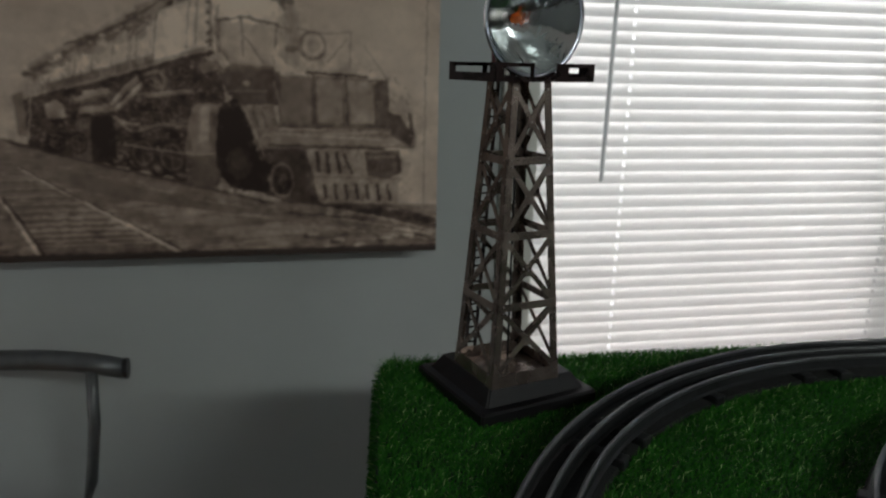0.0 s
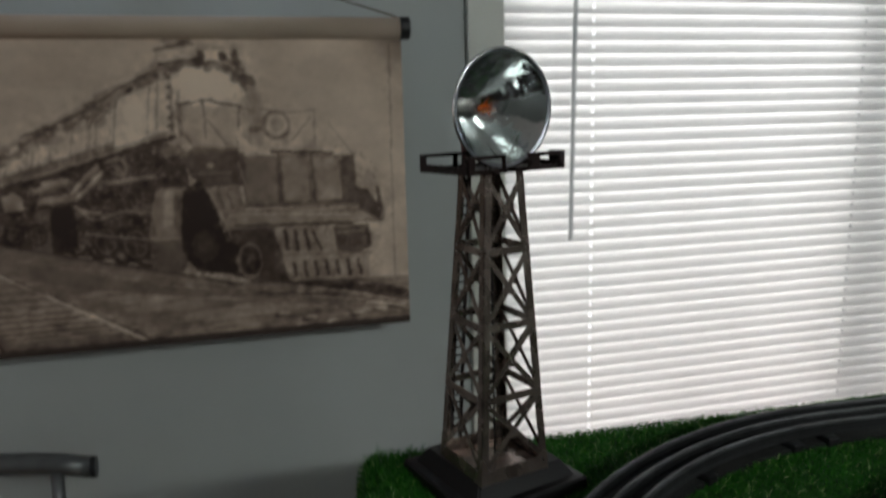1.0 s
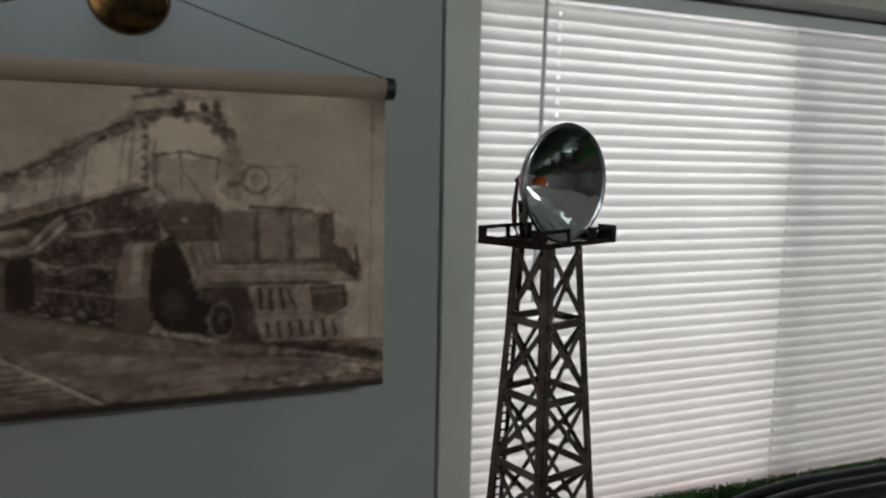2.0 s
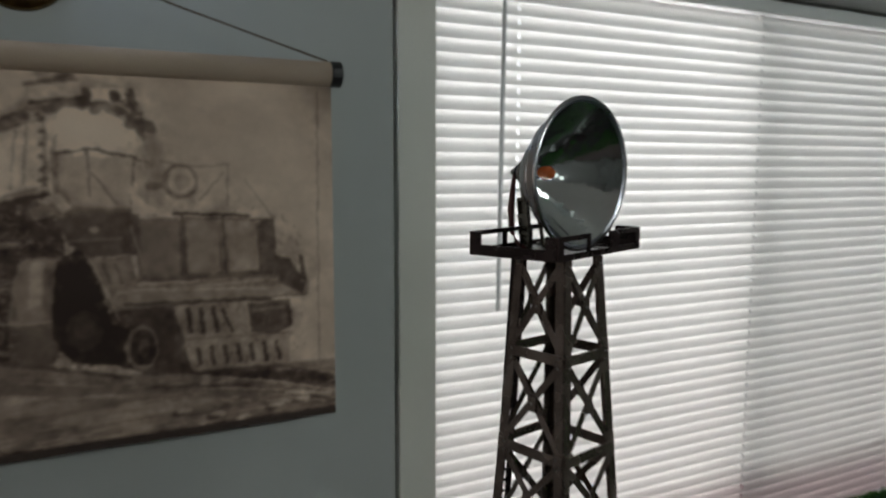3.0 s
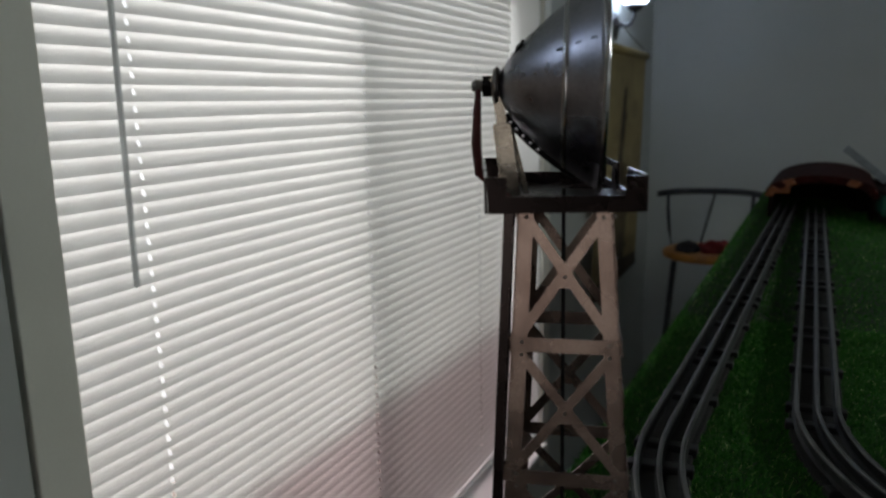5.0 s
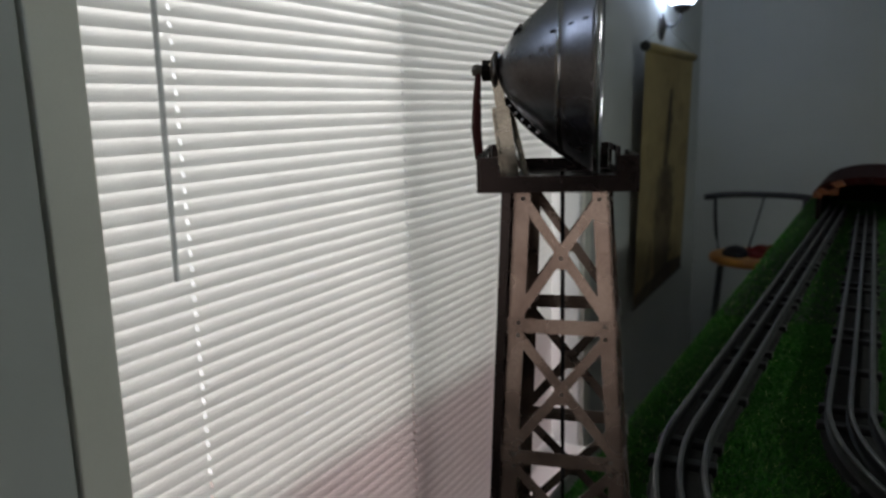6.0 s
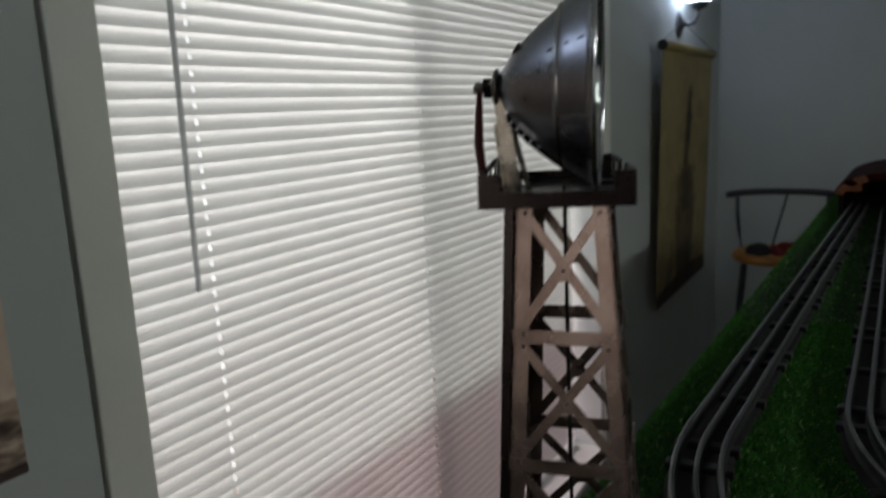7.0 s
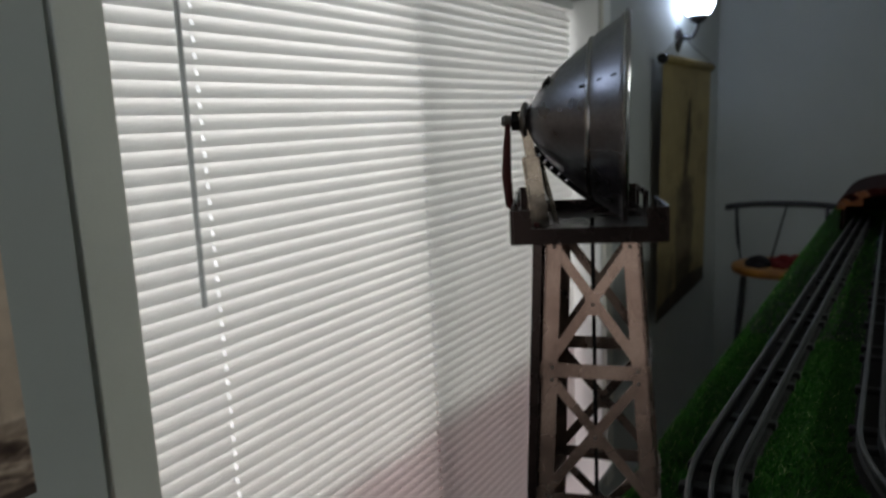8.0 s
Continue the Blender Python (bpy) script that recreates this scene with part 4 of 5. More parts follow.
    # rounding of the boiler and the smokebox
    for k in range(7):
        a = k / 6
        line(0.36, 26 - 20 * a, (205, 560 + 12 * a), (381, 642 + 16 * a), (515, 706 + 18 * a), alpha=0.14)
        line(0.34, 40 - 30 * a, (190, 618), (326, 735), (450, 838), (510, 880), alpha=0.12)
        oval(0.42, 556 - 6 * a, 720, 26 - 16 * a, 130, 0.10)
        oval(0.46, 684 + 4 * a, 740, 30 - 18 * a, 120, 0.12)
        line(0.40, 60 - 45 * a, (540, 668), (680, 655), alpha=0.12)
        oval(0.72, 880, 740, 190 - 20 * k, 220 - 22 * k, 0.10)
    # fittings along the boiler's crown, wear on the plates, bolts round the collar, grit on the front
    for k in range(150):
        u = rnd.uniform(180, 500)
        v = 600 + 0.86 * (u - 176) + rnd.uniform(-26, 10)
        oval(rnd.choice((0.24, 0.3, 0.4, 0.8)), u, v, rnd.uniform(2, 7), rnd.uniform(2, 9), 0.7)
    for k in range(130):
        u = rnd.uniform(185, 500)
        v = rnd.uniform(under(u) + 18, 590 + 0.80 * (u - 176))
        line(rnd.choice((0.42, 0.5, 0.7, 0.84)), rnd.uniform(2, 4), (u, v), (u + rnd.uniform(-4, 8), v + rnd.uniform(-30, 24)), alpha=0.55)
    for k in range(90):
        a = rnd.uniform(0.0, 2.8)
        oval(rnd.choice((0.2, 0.28, 0.36, 0.7)), 592 + rnd.uniform(80, 100) * math.cos(a), 850 + rnd.uniform(92, 112) * math.sin(a), rnd.uniform(3, 9), rnd.uniform(3, 12), 0.6)
    for k in range(14):
        oval(0.3, 530 - 0.4 * k, 712 + 15 * k, 3, 5)
    for k in range(80):
        line(rnd.choice((0.74, 0.8, 0.92)), rnd.uniform(3, 9), (rnd.uniform(545, 670), rnd.uniform(690, 880)), (rnd.uniform(545, 670), rnd.uniform(690, 880)), alpha=0.06)
    for k in range(700):
        u, v = rnd.uniform(480, 940), rnd.uniform(190, 640)
        if v < 640 - 0.9 * max(0, u - 880):
            line(rnd.choice((0.12, 0.2, 0.28, 0.4, 0.54, 0.64)), rnd.uniform(2, 5), (u, v), (u + rnd.uniform(-7, 9), v + rnd.uniform(-24, 14)), alpha=0.4)
    # glints on pipes, rods and plates, and streaks down the boiler
    for k in range(420):
        u = rnd.uniform(176, 640)
        v = rnd.uniform(ground(u) + 14, min(640, under(u) - 6))
        g = 0.4 + (u - 160) / 700
        line(rnd.choice((0.58, 0.66, 0.74)), rnd.uniform(1.5, 3.4) * g, (u, v), (u + rnd.uniform(-6, 16) * g, v + rnd.uniform(-20, 12) * g), alpha=0.65)
    for k in range(160):
        u = rnd.uniform(190, 690)
        v = rnd.uniform(under(min(u, 515)) + 20, min(890, 600 + 0.8 * (u - 176)))
        line(rnd.choice((0.36, 0.46, 0.92, 0.96)), rnd.uniform(1.5, 4), (u, v), (u + rnd.uniform(-5, 9), v - rnd.uniform(4, 46)), alpha=0.35)
    for k in range(260):
        u = rnd.uniform(0, 1000)
        v = rnd.uniform(16, max(24, ground(u) - 14))
        oval(rnd.choice((0.30, 0.36, 0.70, 0.78)), u, v, rnd.uniform(4, 22), rnd.uniform(1.5, 5), 0.4)
    # second pass: stack and dome housings, boiler courses, cylinder, cavity and front sheets
    poly(0.7, (515, 963), (586, 980), (588, 942), (516, 922))
    line(0.34, 5, (507, 964), (583, 983))
    line(0.26, 7, (514, 920), (595, 938))
    poly(0.8, (597, 960), (652, 967), (653, 935), (600, 928))
    oval(0.26, 636, 944, 8, 17, 1.0)
    oval(0.3, 594, 945, 7, 18, 1.0)
    line(0.24, 12, (656, 953), (666, 896))
    line(0.26, 10, (672, 887), (687, 857))
    oval(0.28, 685, 868, 10, 16, 1.0)
    oval(0.34, 548, 908, 10, 12, 0.7)
    oval(0.42, 567, 923, 9, 12, 0.7)
    oval(0.3, 586, 917, 9, 12, 0.7)
    oval(0.34, 606, 907, 10, 13, 0.7)
    oval(0.42, 625, 915, 10, 13, 0.7)
    oval(0.3, 644, 902, 10, 12, 0.7)
    oval(0.34, 657, 870, 9, 13, 0.7)
    poly(0.84, (553, 869), (647, 873), (654, 805), (548, 801))
    poly(0.66, (549, 787), (658, 783), (651, 650), (564, 658))
    line(0.52, 16, (554, 658), (649, 647), alpha=0.22)
    line(0.52, 14, (554, 671), (649, 659), alpha=0.22)
    line(0.52, 12, (554, 683), (649, 672), alpha=0.22)
    line(0.52, 10, (554, 696), (650, 685), alpha=0.22)
    line(0.52, 8, (555, 709), (650, 698), alpha=0.22)
    line(0.28, 4, (546, 791), (593, 805), (664, 783))
    line(0.32, 3, (592, 803), (592, 680))
    line(0.32, 3, (595, 745), (632, 661))
    line(0.34, 3, (548, 787), (548, 680))
    line(0.34, 3, (660, 783), (651, 658))
    poly(0.76, (433, 815), (509, 867), (531, 875), (526, 712), (419, 659))
    poly(0.52, (391, 828), (434, 860), (461, 862), (434, 809), (397, 794))
    line(0.42, 4, (493, 849), (481, 701), alpha=0.7)
    line(0.42, 4, (509, 864), (499, 712), alpha=0.7)
    line(0.42, 4, (430, 805), (415, 659), alpha=0.7)
    line(0.42, 4, (378, 776), (366, 634), alpha=0.7)
    line(0.42, 4, (349, 755), (337, 621), alpha=0.7)
    line(0.42, 4, (310, 724), (299, 601), alpha=0.7)
    line(0.42, 4, (276, 696), (265, 581), alpha=0.7)
    oval(0.34, 529, 879, 5, 7, 1.0)
    oval(0.34, 529, 847, 5, 7, 1.0)
    oval(0.34, 528, 815, 5, 7, 1.0)
    oval(0.34, 527, 783, 5, 7, 1.0)
    oval(0.34, 526, 751, 5, 7, 1.0)
    oval(0.34, 524, 723, 5, 7, 1.0)
    oval(0.46, 357, 728, 21, 20, 0.5)
    oval(0.5, 309, 690, 23, 17, 0.5)
    oval(0.44, 396, 752, 14, 28, 0.5)
    oval(0.52, 272, 666, 16, 15, 0.5)
    oval(0.88, 460, 778, 20, 45, 0.5)
    oval(0.82, 472, 729, 24, 21, 0.5)
    oval(0.72, 327, 666, 28, 15, 0.5)
    oval(0.7, 375, 697, 19, 21, 0.5)
    line(0.3, 5, (255, 703), (311, 734), (388, 793), (437, 847), (498, 894))
    line(0.16, 9, (250, 551), (344, 597), (442, 651), (534, 690))
    line(0.56, 3, (250, 564), (344, 610), (442, 664), (530, 701))
    line(0.62, 13, (262, 533), (324, 559))
    line(0.4, 6, (261, 519), (323, 543))
    line(0.56, 9, (269, 491), (339, 502))
    line(0.52, 11, (337, 496), (365, 540), (391, 582))
    line(0.64, 3, (339, 502), (367, 547), (393, 589))
    poly(0.1, (295, 476), (334, 478), (334, 340), (294, 336))
    line(0.58, 6, (340, 467), (366, 427))
    line(0.48, 5, (366, 427), (427, 452), (473, 446))
    line(0.5, 7, (400, 543), (490, 561))
    line(0.64, 3, (408, 549), (484, 567))
    oval(0.16, 385, 357, 26, 54, 1.0)
    oval(0.36, 385, 357, 20, 43, 1.0)
    oval(0.2, 385, 357, 16, 35, 1.0)
    line(0.44, 3, (367, 366), (403, 351))
    line(0.4, 3, (383, 395), (387, 320))
    oval(0.16, 440, 342, 29, 59, 1.0)
    oval(0.36, 440, 342, 23, 47, 1.0)
    oval(0.2, 440, 342, 18, 38, 1.0)
    line(0.44, 3, (421, 351), (460, 335))
    line(0.4, 3, (438, 383), (442, 301))
    oval(0.16, 264, 391, 17, 36, 1.0)
    oval(0.36, 264, 391, 14, 29, 1.0)
    oval(0.2, 264, 391, 11, 23, 1.0)
    line(0.44, 3, (253, 399), (276, 385))
    line(0.4, 3, (262, 416), (266, 366))
    line(0.54, 5, (347, 385), (485, 350))
    line(0.26, 5, (347, 371), (485, 335))
    poly(0.5, (485, 511), (501, 525), (536, 516), (529, 354), (485, 350), (477, 431))
    poly(0.62, (501, 510), (522, 513), (515, 403), (496, 390))
    line(0.36, 20, (528, 506), (523, 358), alpha=0.25)
    line(0.36, 16, (528, 506), (523, 358), alpha=0.25)
    line(0.36, 12, (528, 506), (523, 358), alpha=0.25)
    line(0.36, 8, (528, 506), (523, 358), alpha=0.25)
    poly(0.34, (485, 350), (531, 354), (535, 241), (477, 262))
    line(0.6, 4, (483, 350), (527, 354))
    poly(0.09, (540, 512), (580, 515), (594, 455), (616, 331), (644, 315), (634, 212), (554, 239), (528, 309), (530, 402))
    oval(0.2, 575, 321, 28, 56, 0.8)
    oval(0.28, 573, 332, 17, 34, 0.5)
    oval(0.66, 535, 241, 7, 15, 1.0)
    oval(0.44, 660, 260, 27, 65, 1.0)
    oval(0.18, 662, 259, 20, 53, 1.0)
    oval(0.34, 663, 259, 10, 27, 1.0)
    line(0.56, 4, (643, 211), (676, 207))
    poly(0.5, (587, 511), (640, 509), (648, 441), (609, 431))
    line(0.32, 5, (606, 503), (616, 442))
    line(0.32, 5, (625, 502), (633, 441))
    line(0.62, 4, (587, 511), (609, 431), (627, 339))
    poly(0.3, (543, 625), (649, 639), (652, 527), (585, 526), (560, 552))
    oval(0.58, 597, 592, 7, 9, 1.0)
    line(0.46, 5, (554, 563), (639, 565))
    poly(0.72, (531, 680), (548, 691), (566, 651), (551, 640))
    poly(0.74, (652, 713), (675, 658), (717, 627), (653, 632))
    poly(0.44, (664, 617), (726, 620), (727, 463), (666, 462))
    poly(0.52, (740, 616), (792, 615), (793, 460), (740, 459))
    poly(0.54, (806, 615), (856, 610), (860, 457), (807, 456))
    poly(0.32, (863, 610), (889, 606), (891, 448), (865, 453))
    line(0.24, 5, (733, 623), (735, 459))
    line(0.24, 5, (799, 623), (802, 456))
    line(0.18, 6, (717, 631), (847, 618))
    line(0.3, 4, (737, 616), (877, 606))
    poly(0.54, (644, 429), (884, 408), (938, 421), (940, 393), (881, 376), (636, 388))
    line(0.7, 4, (648, 423), (877, 401))
    line(0.24, 6, (636, 384), (881, 368))
    line(0.34, 4, (648, 456), (877, 441))
    poly(0.26, (891, 499), (921, 470), (928, 426), (945, 409), (938, 377), (896, 416))
    line(0.24, 5, (938, 490), (945, 413))
    poly(0.4, (241, 298), (353, 252), (482, 194), (620, 155), (756, 119), (533, 150), (332, 203), (239, 246))
    oval(0.4, 294, 204, 67, 16, 0.5)
    oval(0.56, 399, 162, 61, 13, 0.5)
    oval(0.6, 490, 121, 85, 17, 0.5)
    oval(0.64, 619, 81, 101, 20, 0.5)
    oval(0.44, 565, 154, 66, 11, 0.5)
    oval(0.62, 732, 78, 71, 16, 0.5)
    oval(0.46, 349, 139, 50, 11, 0.5)
    oval(0.36, 827, 99, 73, 10, 0.5)
    oval(0.26, 715, 56, 11, 8, 1.0)
    oval(0.66, 725, 65, 14, 8, 1.0)
    oval(0.26, 771, 33, 11, 8, 1.0)
    oval(0.66, 781, 41, 14, 9, 1.0)
    oval(0.26, 817, 10, 11, 8, 1.0)
    oval(0.66, 826, 19, 15, 8, 1.0)
    oval(0.26, 875, 35, 12, 8, 1.0)
    oval(0.66, 885, 44, 15, 8, 1.0)
    oval(0.26, 925, 45, 12, 8, 1.0)
    oval(0.66, 936, 54, 15, 8, 1.0)
    poly(0.18, (721, 175), (876, 150), (989, 121), (989, 95), (863, 127))
    line(0.62, 4, (756, 123), (876, 93), (992, 49))
    line(0.7, 6, (900, 77), (994, 57))
    # worn edges of the print
    line(0.46, 3, (968, 130), (972, 985))
    poly(0.16, (0, 0), (1000, 0), (1000, 14), (0, 14))


def wall_poster(m, w, h, rod_r, paint, nail, label, bottom_in=0.0, canvas=M_CANVAS, cells=440, inks=((246, 223, 201), (56, 41, 34))):
    """A cloth print under a rolled rod, hung by a string; the back face of its rod is at local y = 0."""
    t = thing("wall_hanging", m, label, "wall hanging")
    # cloth with a slow wave in it
    bm = bmesh.new()
    nx, nz = 24, 20
    grid = []
    for i in range(nx + 1):
        col = []
        for k in range(nz + 1):
            x, z = w * i / nx, -h + h * k / nz
            y = bottom_in * (1 - k / nz)
            col.append(bm.verts.new((x, y, z)))
        grid.append(col)
    for i in range(nx):
        for k in range(nz):
            bm.faces.new((grid[i][k], grid[i + 1][k], grid[i + 1][k + 1], grid[i][k + 1]))
    ext = bmesh.ops.extrude_face_region(bm, geom=list(bm.faces))
    for v in ext["geom"]:
        if isinstance(v, bmesh.types.BMVert):
            v.co.y += 0.0012
    bmesh.ops.recalc_face_normals(bm, faces=bm.faces)
    cloth = part("cloth", bm, canvas, t)
    pic = new("printed_picture", raster_print(w, h - rod_r, paint, *inks, cells))
    pic.parent = cloth
    pic["label"] = "sepia print of a steam locomotive on rails" if paint is paint_locomotive else "faded brown ink print"
    pic.matrix_basis = Matrix.Translation((0, bottom_in - 0.0003, -h)) @ Matrix.Rotation(math.atan2(bottom_in, h), 4, "X")
    roll = part("rod_sleeve", tube([(0.002, 0, 0), (w / 2, 0, 0), (w - 0.002, 0, 0)], rod_r, 20), canvas, t, "cloth sleeve rolled round the rod", smooth=True)
    for x0, x1 in ((-0.012, 0.002), (w - 0.002, w + 0.012)):
        part("end_cap", tube([(x0, 0, 0), (x0 + 0.001, 0, 0), (x1 - 0.001, 0, 0), (x1, 0, 0)], rod_r * 1.06, 20, taper=(0.9, 1, 1, 0.9)), M_CAP, t)
    part("bottom_batten", box(0, bottom_in - 0.003, -h - 0.004, w, bottom_in + 0.004, -h + 0.004, 0.0015), M_BATTEN, t)
    for x in (0.004, w - 0.004):
        part("string", tube([(x, -0.002, rod_r), (x + (w / 2 - x) * 0.5, nail[1] * 0.5, rod_r + (nail[2] - rod_r) * 0.485), (w / 2 + (x - w / 2) * 0.01, nail[1], nail[2])], 0.0013, 6), M_STRING, t)
    return t


PW = 0.654
wall_poster(pose(-0.448, 1.128, 1.502), PW, 0.413, 0.0145, paint_locomotive, (0, 0.03, 0.118), "tan cloth wall hanging printed with a sepia steam locomotive")


def paint_scroll(poly, line, oval):
    rnd = random.Random(9)
    for k in range(70):
        oval(rnd.uniform(0.5, 0.75), rnd.uniform(40, 960), rnd.uniform(20, 950), rnd.uniform(30, 160), rnd.uniform(10, 60), 0.4)
    poly(0.42, (330, 480), (420, 540), (560, 545), (660, 480), (690, 300), (640, 60), (350, 60), (300, 300))
    poly(0.28, (400, 500), (520, 520), (600, 440), (560, 330), (430, 340))
    line(0.30, 40, (470, 540), (500, 660), (520, 760))
    oval(0.16, 520, 800, 34, 70)
    oval(0.30, 560, 740, 30, 22)
    for k in range(120):
        oval(rnd.choice((0.2, 0.35, 0.45)), rnd.gauss(500, 130), rnd.uniform(40, 520), rnd.uniform(8, 40), rnd.uniform(5, 22), 0.4)
    poly(0.26, (0, 0), (1000, 0), (1000, 60), (600, 90), (0, 50))


wall_poster(pose(2.46, 1.150, 1.567), 0.80, 0.925, 0.0165, paint_scroll, (0, 0.03, 0.11), "tall yellowed cloth scroll with faded brown drawing", bottom_in=0.022, cells=150, inks=((176, 158, 108), (44, 34, 24)), canvas=material("scroll_cloth", srgb(150, 134, 88), 0.85, 0, 0.12, 5, 500, 0.2))

# sconces
M_BRASS = material("aged_brass", srgb(150, 122, 78), 0.25, 1.0, 0.15, 60, 900, 0.03, dark=srgb(96, 76, 48))
M_PEWTER = material("pewter", srgb(120, 120, 124), 0.3, 0.95, 0.1, 60, 900, 0.03)
M_SHADE = glow("lit_glass_shade", (0.64, 0.76, 1.0, 1), 18.0)
M_SHADE_DIM = glow("dimly_lit_glass_shade", (0.66, 0.78, 1.0, 1), 4.5)


def wall_sconce(x, z, metal, glass, label):
    t = thing("wall_sconce", pose(x, WALL_Y, z), label, "wall lamp")
    part("backplate", lathe([(0.0001, -0.020), (0.012, -0.020), (0.019, -0.014), (0.031, -0.012), (0.035, -0.008), (0.047, -0.006), (0.051, 0.0), (0.0001, 0.0)], 40), metal, t, smooth=True)
    part("finial", lathe([(0.0001, -0.032), (0.004, -0.031), (0.006, -0.027), (0.004, -0.022), (0.0001, -0.020)], 16), M_BLACK, t, smooth=True)
    part("arm", tube([(0, -0.018, 0.01), (0, -0.036, -0.002), (0, -0.058, 0.004), (0, -0.072, 0.03), (0, -0.075, 0.06)], 0.007, 10), metal, t, smooth=True)
    part("socket_cup", lathe([(0.0001, 0.050), (0.014, 0.050), (0.030, 0.062), (0.036, 0.078), (0.033, 0.080), (0.0001, 0.070)], 28, "z"), metal, t, smooth=True).location = (0, -0.075, 0)
    part("shade", lathe([(0.030, 0.074), (0.046, 0.086), (0.060, 0.120), (0.064, 0.165), (0.069, 0.190), (0.066, 0.190), (0.060, 0.164), (0.056, 0.120), (0.043, 0.090), (0.030, 0.078)], 32, "z"), glass, t, "white glass shade, lit", smooth=True).location = (0, -0.075, 0)
    return t


wall_sconce(2.88, 1.665, M_PEWTER, M_SHADE, "pewter wall sconce with a lit white glass shade")
wall_sconce(-0.116, 1.609, M_BRASS, M_SHADE_DIM, "aged brass wall sconce above the locomotive print")

# ---------------------------------------------------------------- stools, ceiling light, toys at the far end
M_TUBE = material("stool_tube", srgb(104, 106, 106), 0.42, 0.55, 0.1, 60, 900, 0.03)
M_DARKTUBE = material("stool_dark_tube", srgb(54, 56, 60), 0.4, 0.6, 0.1, 60, 900, 0.03)
M_SEAT = material("stool_seat_wood", srgb(196, 134, 52), 0.45, 0, 0.2, 14, 300, 0.08, dark=srgb(150, 92, 34))


def bar_stool(m, tube_mat, label):
    """Stool with its back at local y = +0.17; seat 0.74 high, back rail at 0.955."""
    t = thing("bar_stool", m, label, "bar stool", "bar stools")
    part("seat", lathe([(0.0001, 0.748), (0.14, 0.752), (0.172, 0.748), (0.180, 0.738), (0.176, 0.722), (0.0001, 0.718)], 36, "z"), M_SEAT, t, "amber varnished wooden seat", smooth=True)
    for sx in (-1, 1):
        for sy in (-1, 1):
            part("leg", tube([(sx * 0.13, sy * 0.12, 0.718), (sx * 0.18, sy * 0.17, 0.012)], 0.0095, 12), tube_mat, t, smooth=True)
            part("rubber_foot", tube([(sx * 0.1805, sy * 0.1705, 0.016), (sx * 0.181, sy * 0.171, 0)], 0.012, 12), M_CAP, t)
        part("upright", tube([(sx * 0.145, 0.11, 0.722), (sx * 0.162, 0.165, 0.80), (sx * 0.170, 0.178, 0.88), (sx * 0.172, 0.18, 0.953)], 0.0080, 12), tube_mat, t, smooth=True)
    rail = [(-0.212 + 0.424 * k / 12, 0.18 + 0.030 * math.sin(math.pi * k / 12), 0.966 - 0.012 * (2 * k / 12 - 1) ** 4) for k in range(13)]
    part("back_rail", tube(rail, 0.0138, 14), tube_mat, t, smooth=True)
    for k, s_ in ((0, -1), (12, 1)):
        part("end_plug", tube([rail[k], (rail[k][0] + s_ * 0.006, rail[k][1], rail[k][2])], 0.0141, 14), M_CAP, t)
    part("spindle", tube([(0.02, 0.195, 0.955), (-0.03, 0.13, 0.75)], 0.005, 8), tube_mat, t)
    part("foot_ring", tube([(0.166 * math.cos(k / 24 * 2 * math.pi) * 1.27, 0.157 * math.sin(k / 24 * 2 * math.pi) * 1.27, 0.26) for k in range(25)], 0.007, 8), tube_mat, t, smooth=True)
    return t


bar_stool(pose(-0.434, 0.868, 0.0, 0, 0, 2), M_TUBE, "grey tubular steel bar stool beside the train table")
bar_stool(pose(3.02, 0.83, 0.02, 0, 0, -84), M_DARKTUBE, "dark metal bar stool with an amber wooden seat")
# folded cloth and a cap lying on the far stool
M_CLOTH = material("maroon_cloth", srgb(120, 32, 34), 0.9, 0, 0.2, 40, 700, 0.4)
M_CLOTH2 = material("charcoal_cloth", srgb(44, 42, 46), 0.9, 0, 0.2, 40, 700, 0.4)


def crumple(name, m, sx, sy, sz, mat, label, seed):
    bm = bmesh.new()
    bmesh.ops.create_icosphere(bm, subdivisions=4, radius=1.0)
    for v in bm.verts:
        d = noise.noise(v.co * 1.7 + Vector((seed, 0, 0))) * 0.35 + noise.noise(v.co * 4 + Vector((0, seed, 0))) * 0.12
        v.co = Vector((v.co.x * sx * (1 + d), v.co.y * sy * (1 + d), max(0.0, v.co.z * (1 + d)) * sz))
    ob = part(name, bm, mat, None, smooth=True)
    ob.matrix_world = m
    return tagged(ob, label, "cloth")


crumple("folded_cloth", pose(2.97, 0.80, 0.772), 0.05, 0.06, 0.05, M_CLOTH, "crumpled maroon cloth on the stool seat", 2.0)
crumple("folded_cloth", pose(2.97, 0.90, 0.772), 0.06, 0.05, 0.035, M_CLOTH2, "crumpled charcoal cloth on the stool seat", 5.0)

# the hanging fluorescent batten
lx, ly, lz = LAMP_AT
batten = thing("fluorescent_batten", pose(lx, ly, 0), "white hanging fluorescent batten, lit", "ceiling light")
bm = bmesh.new()
vs = []
for x in (-0.62, 0.62):
    vs.append([bm.verts.new((x, y, lz + z)) for y, z in ((-0.075, -0.022), (-0.035, 0.03), (0.035, 0.03), (0.075, -0.022), (0.071, -0.022), (0.033, 0.026), (-0.033, 0.026), (-0.071, -0.022))])
for k in range(8):
    bm.faces.new((vs[0][k], vs[0][(k + 1) % 8], vs[1][(k + 1) % 8], vs[1][k]))
part("reflector_hood", bm, M_REVEAL, batten)
M_LAMP_TUBE = glow("lit_fluorescent_tube", (0.94, 1.0, 0.97, 1), 16.0)
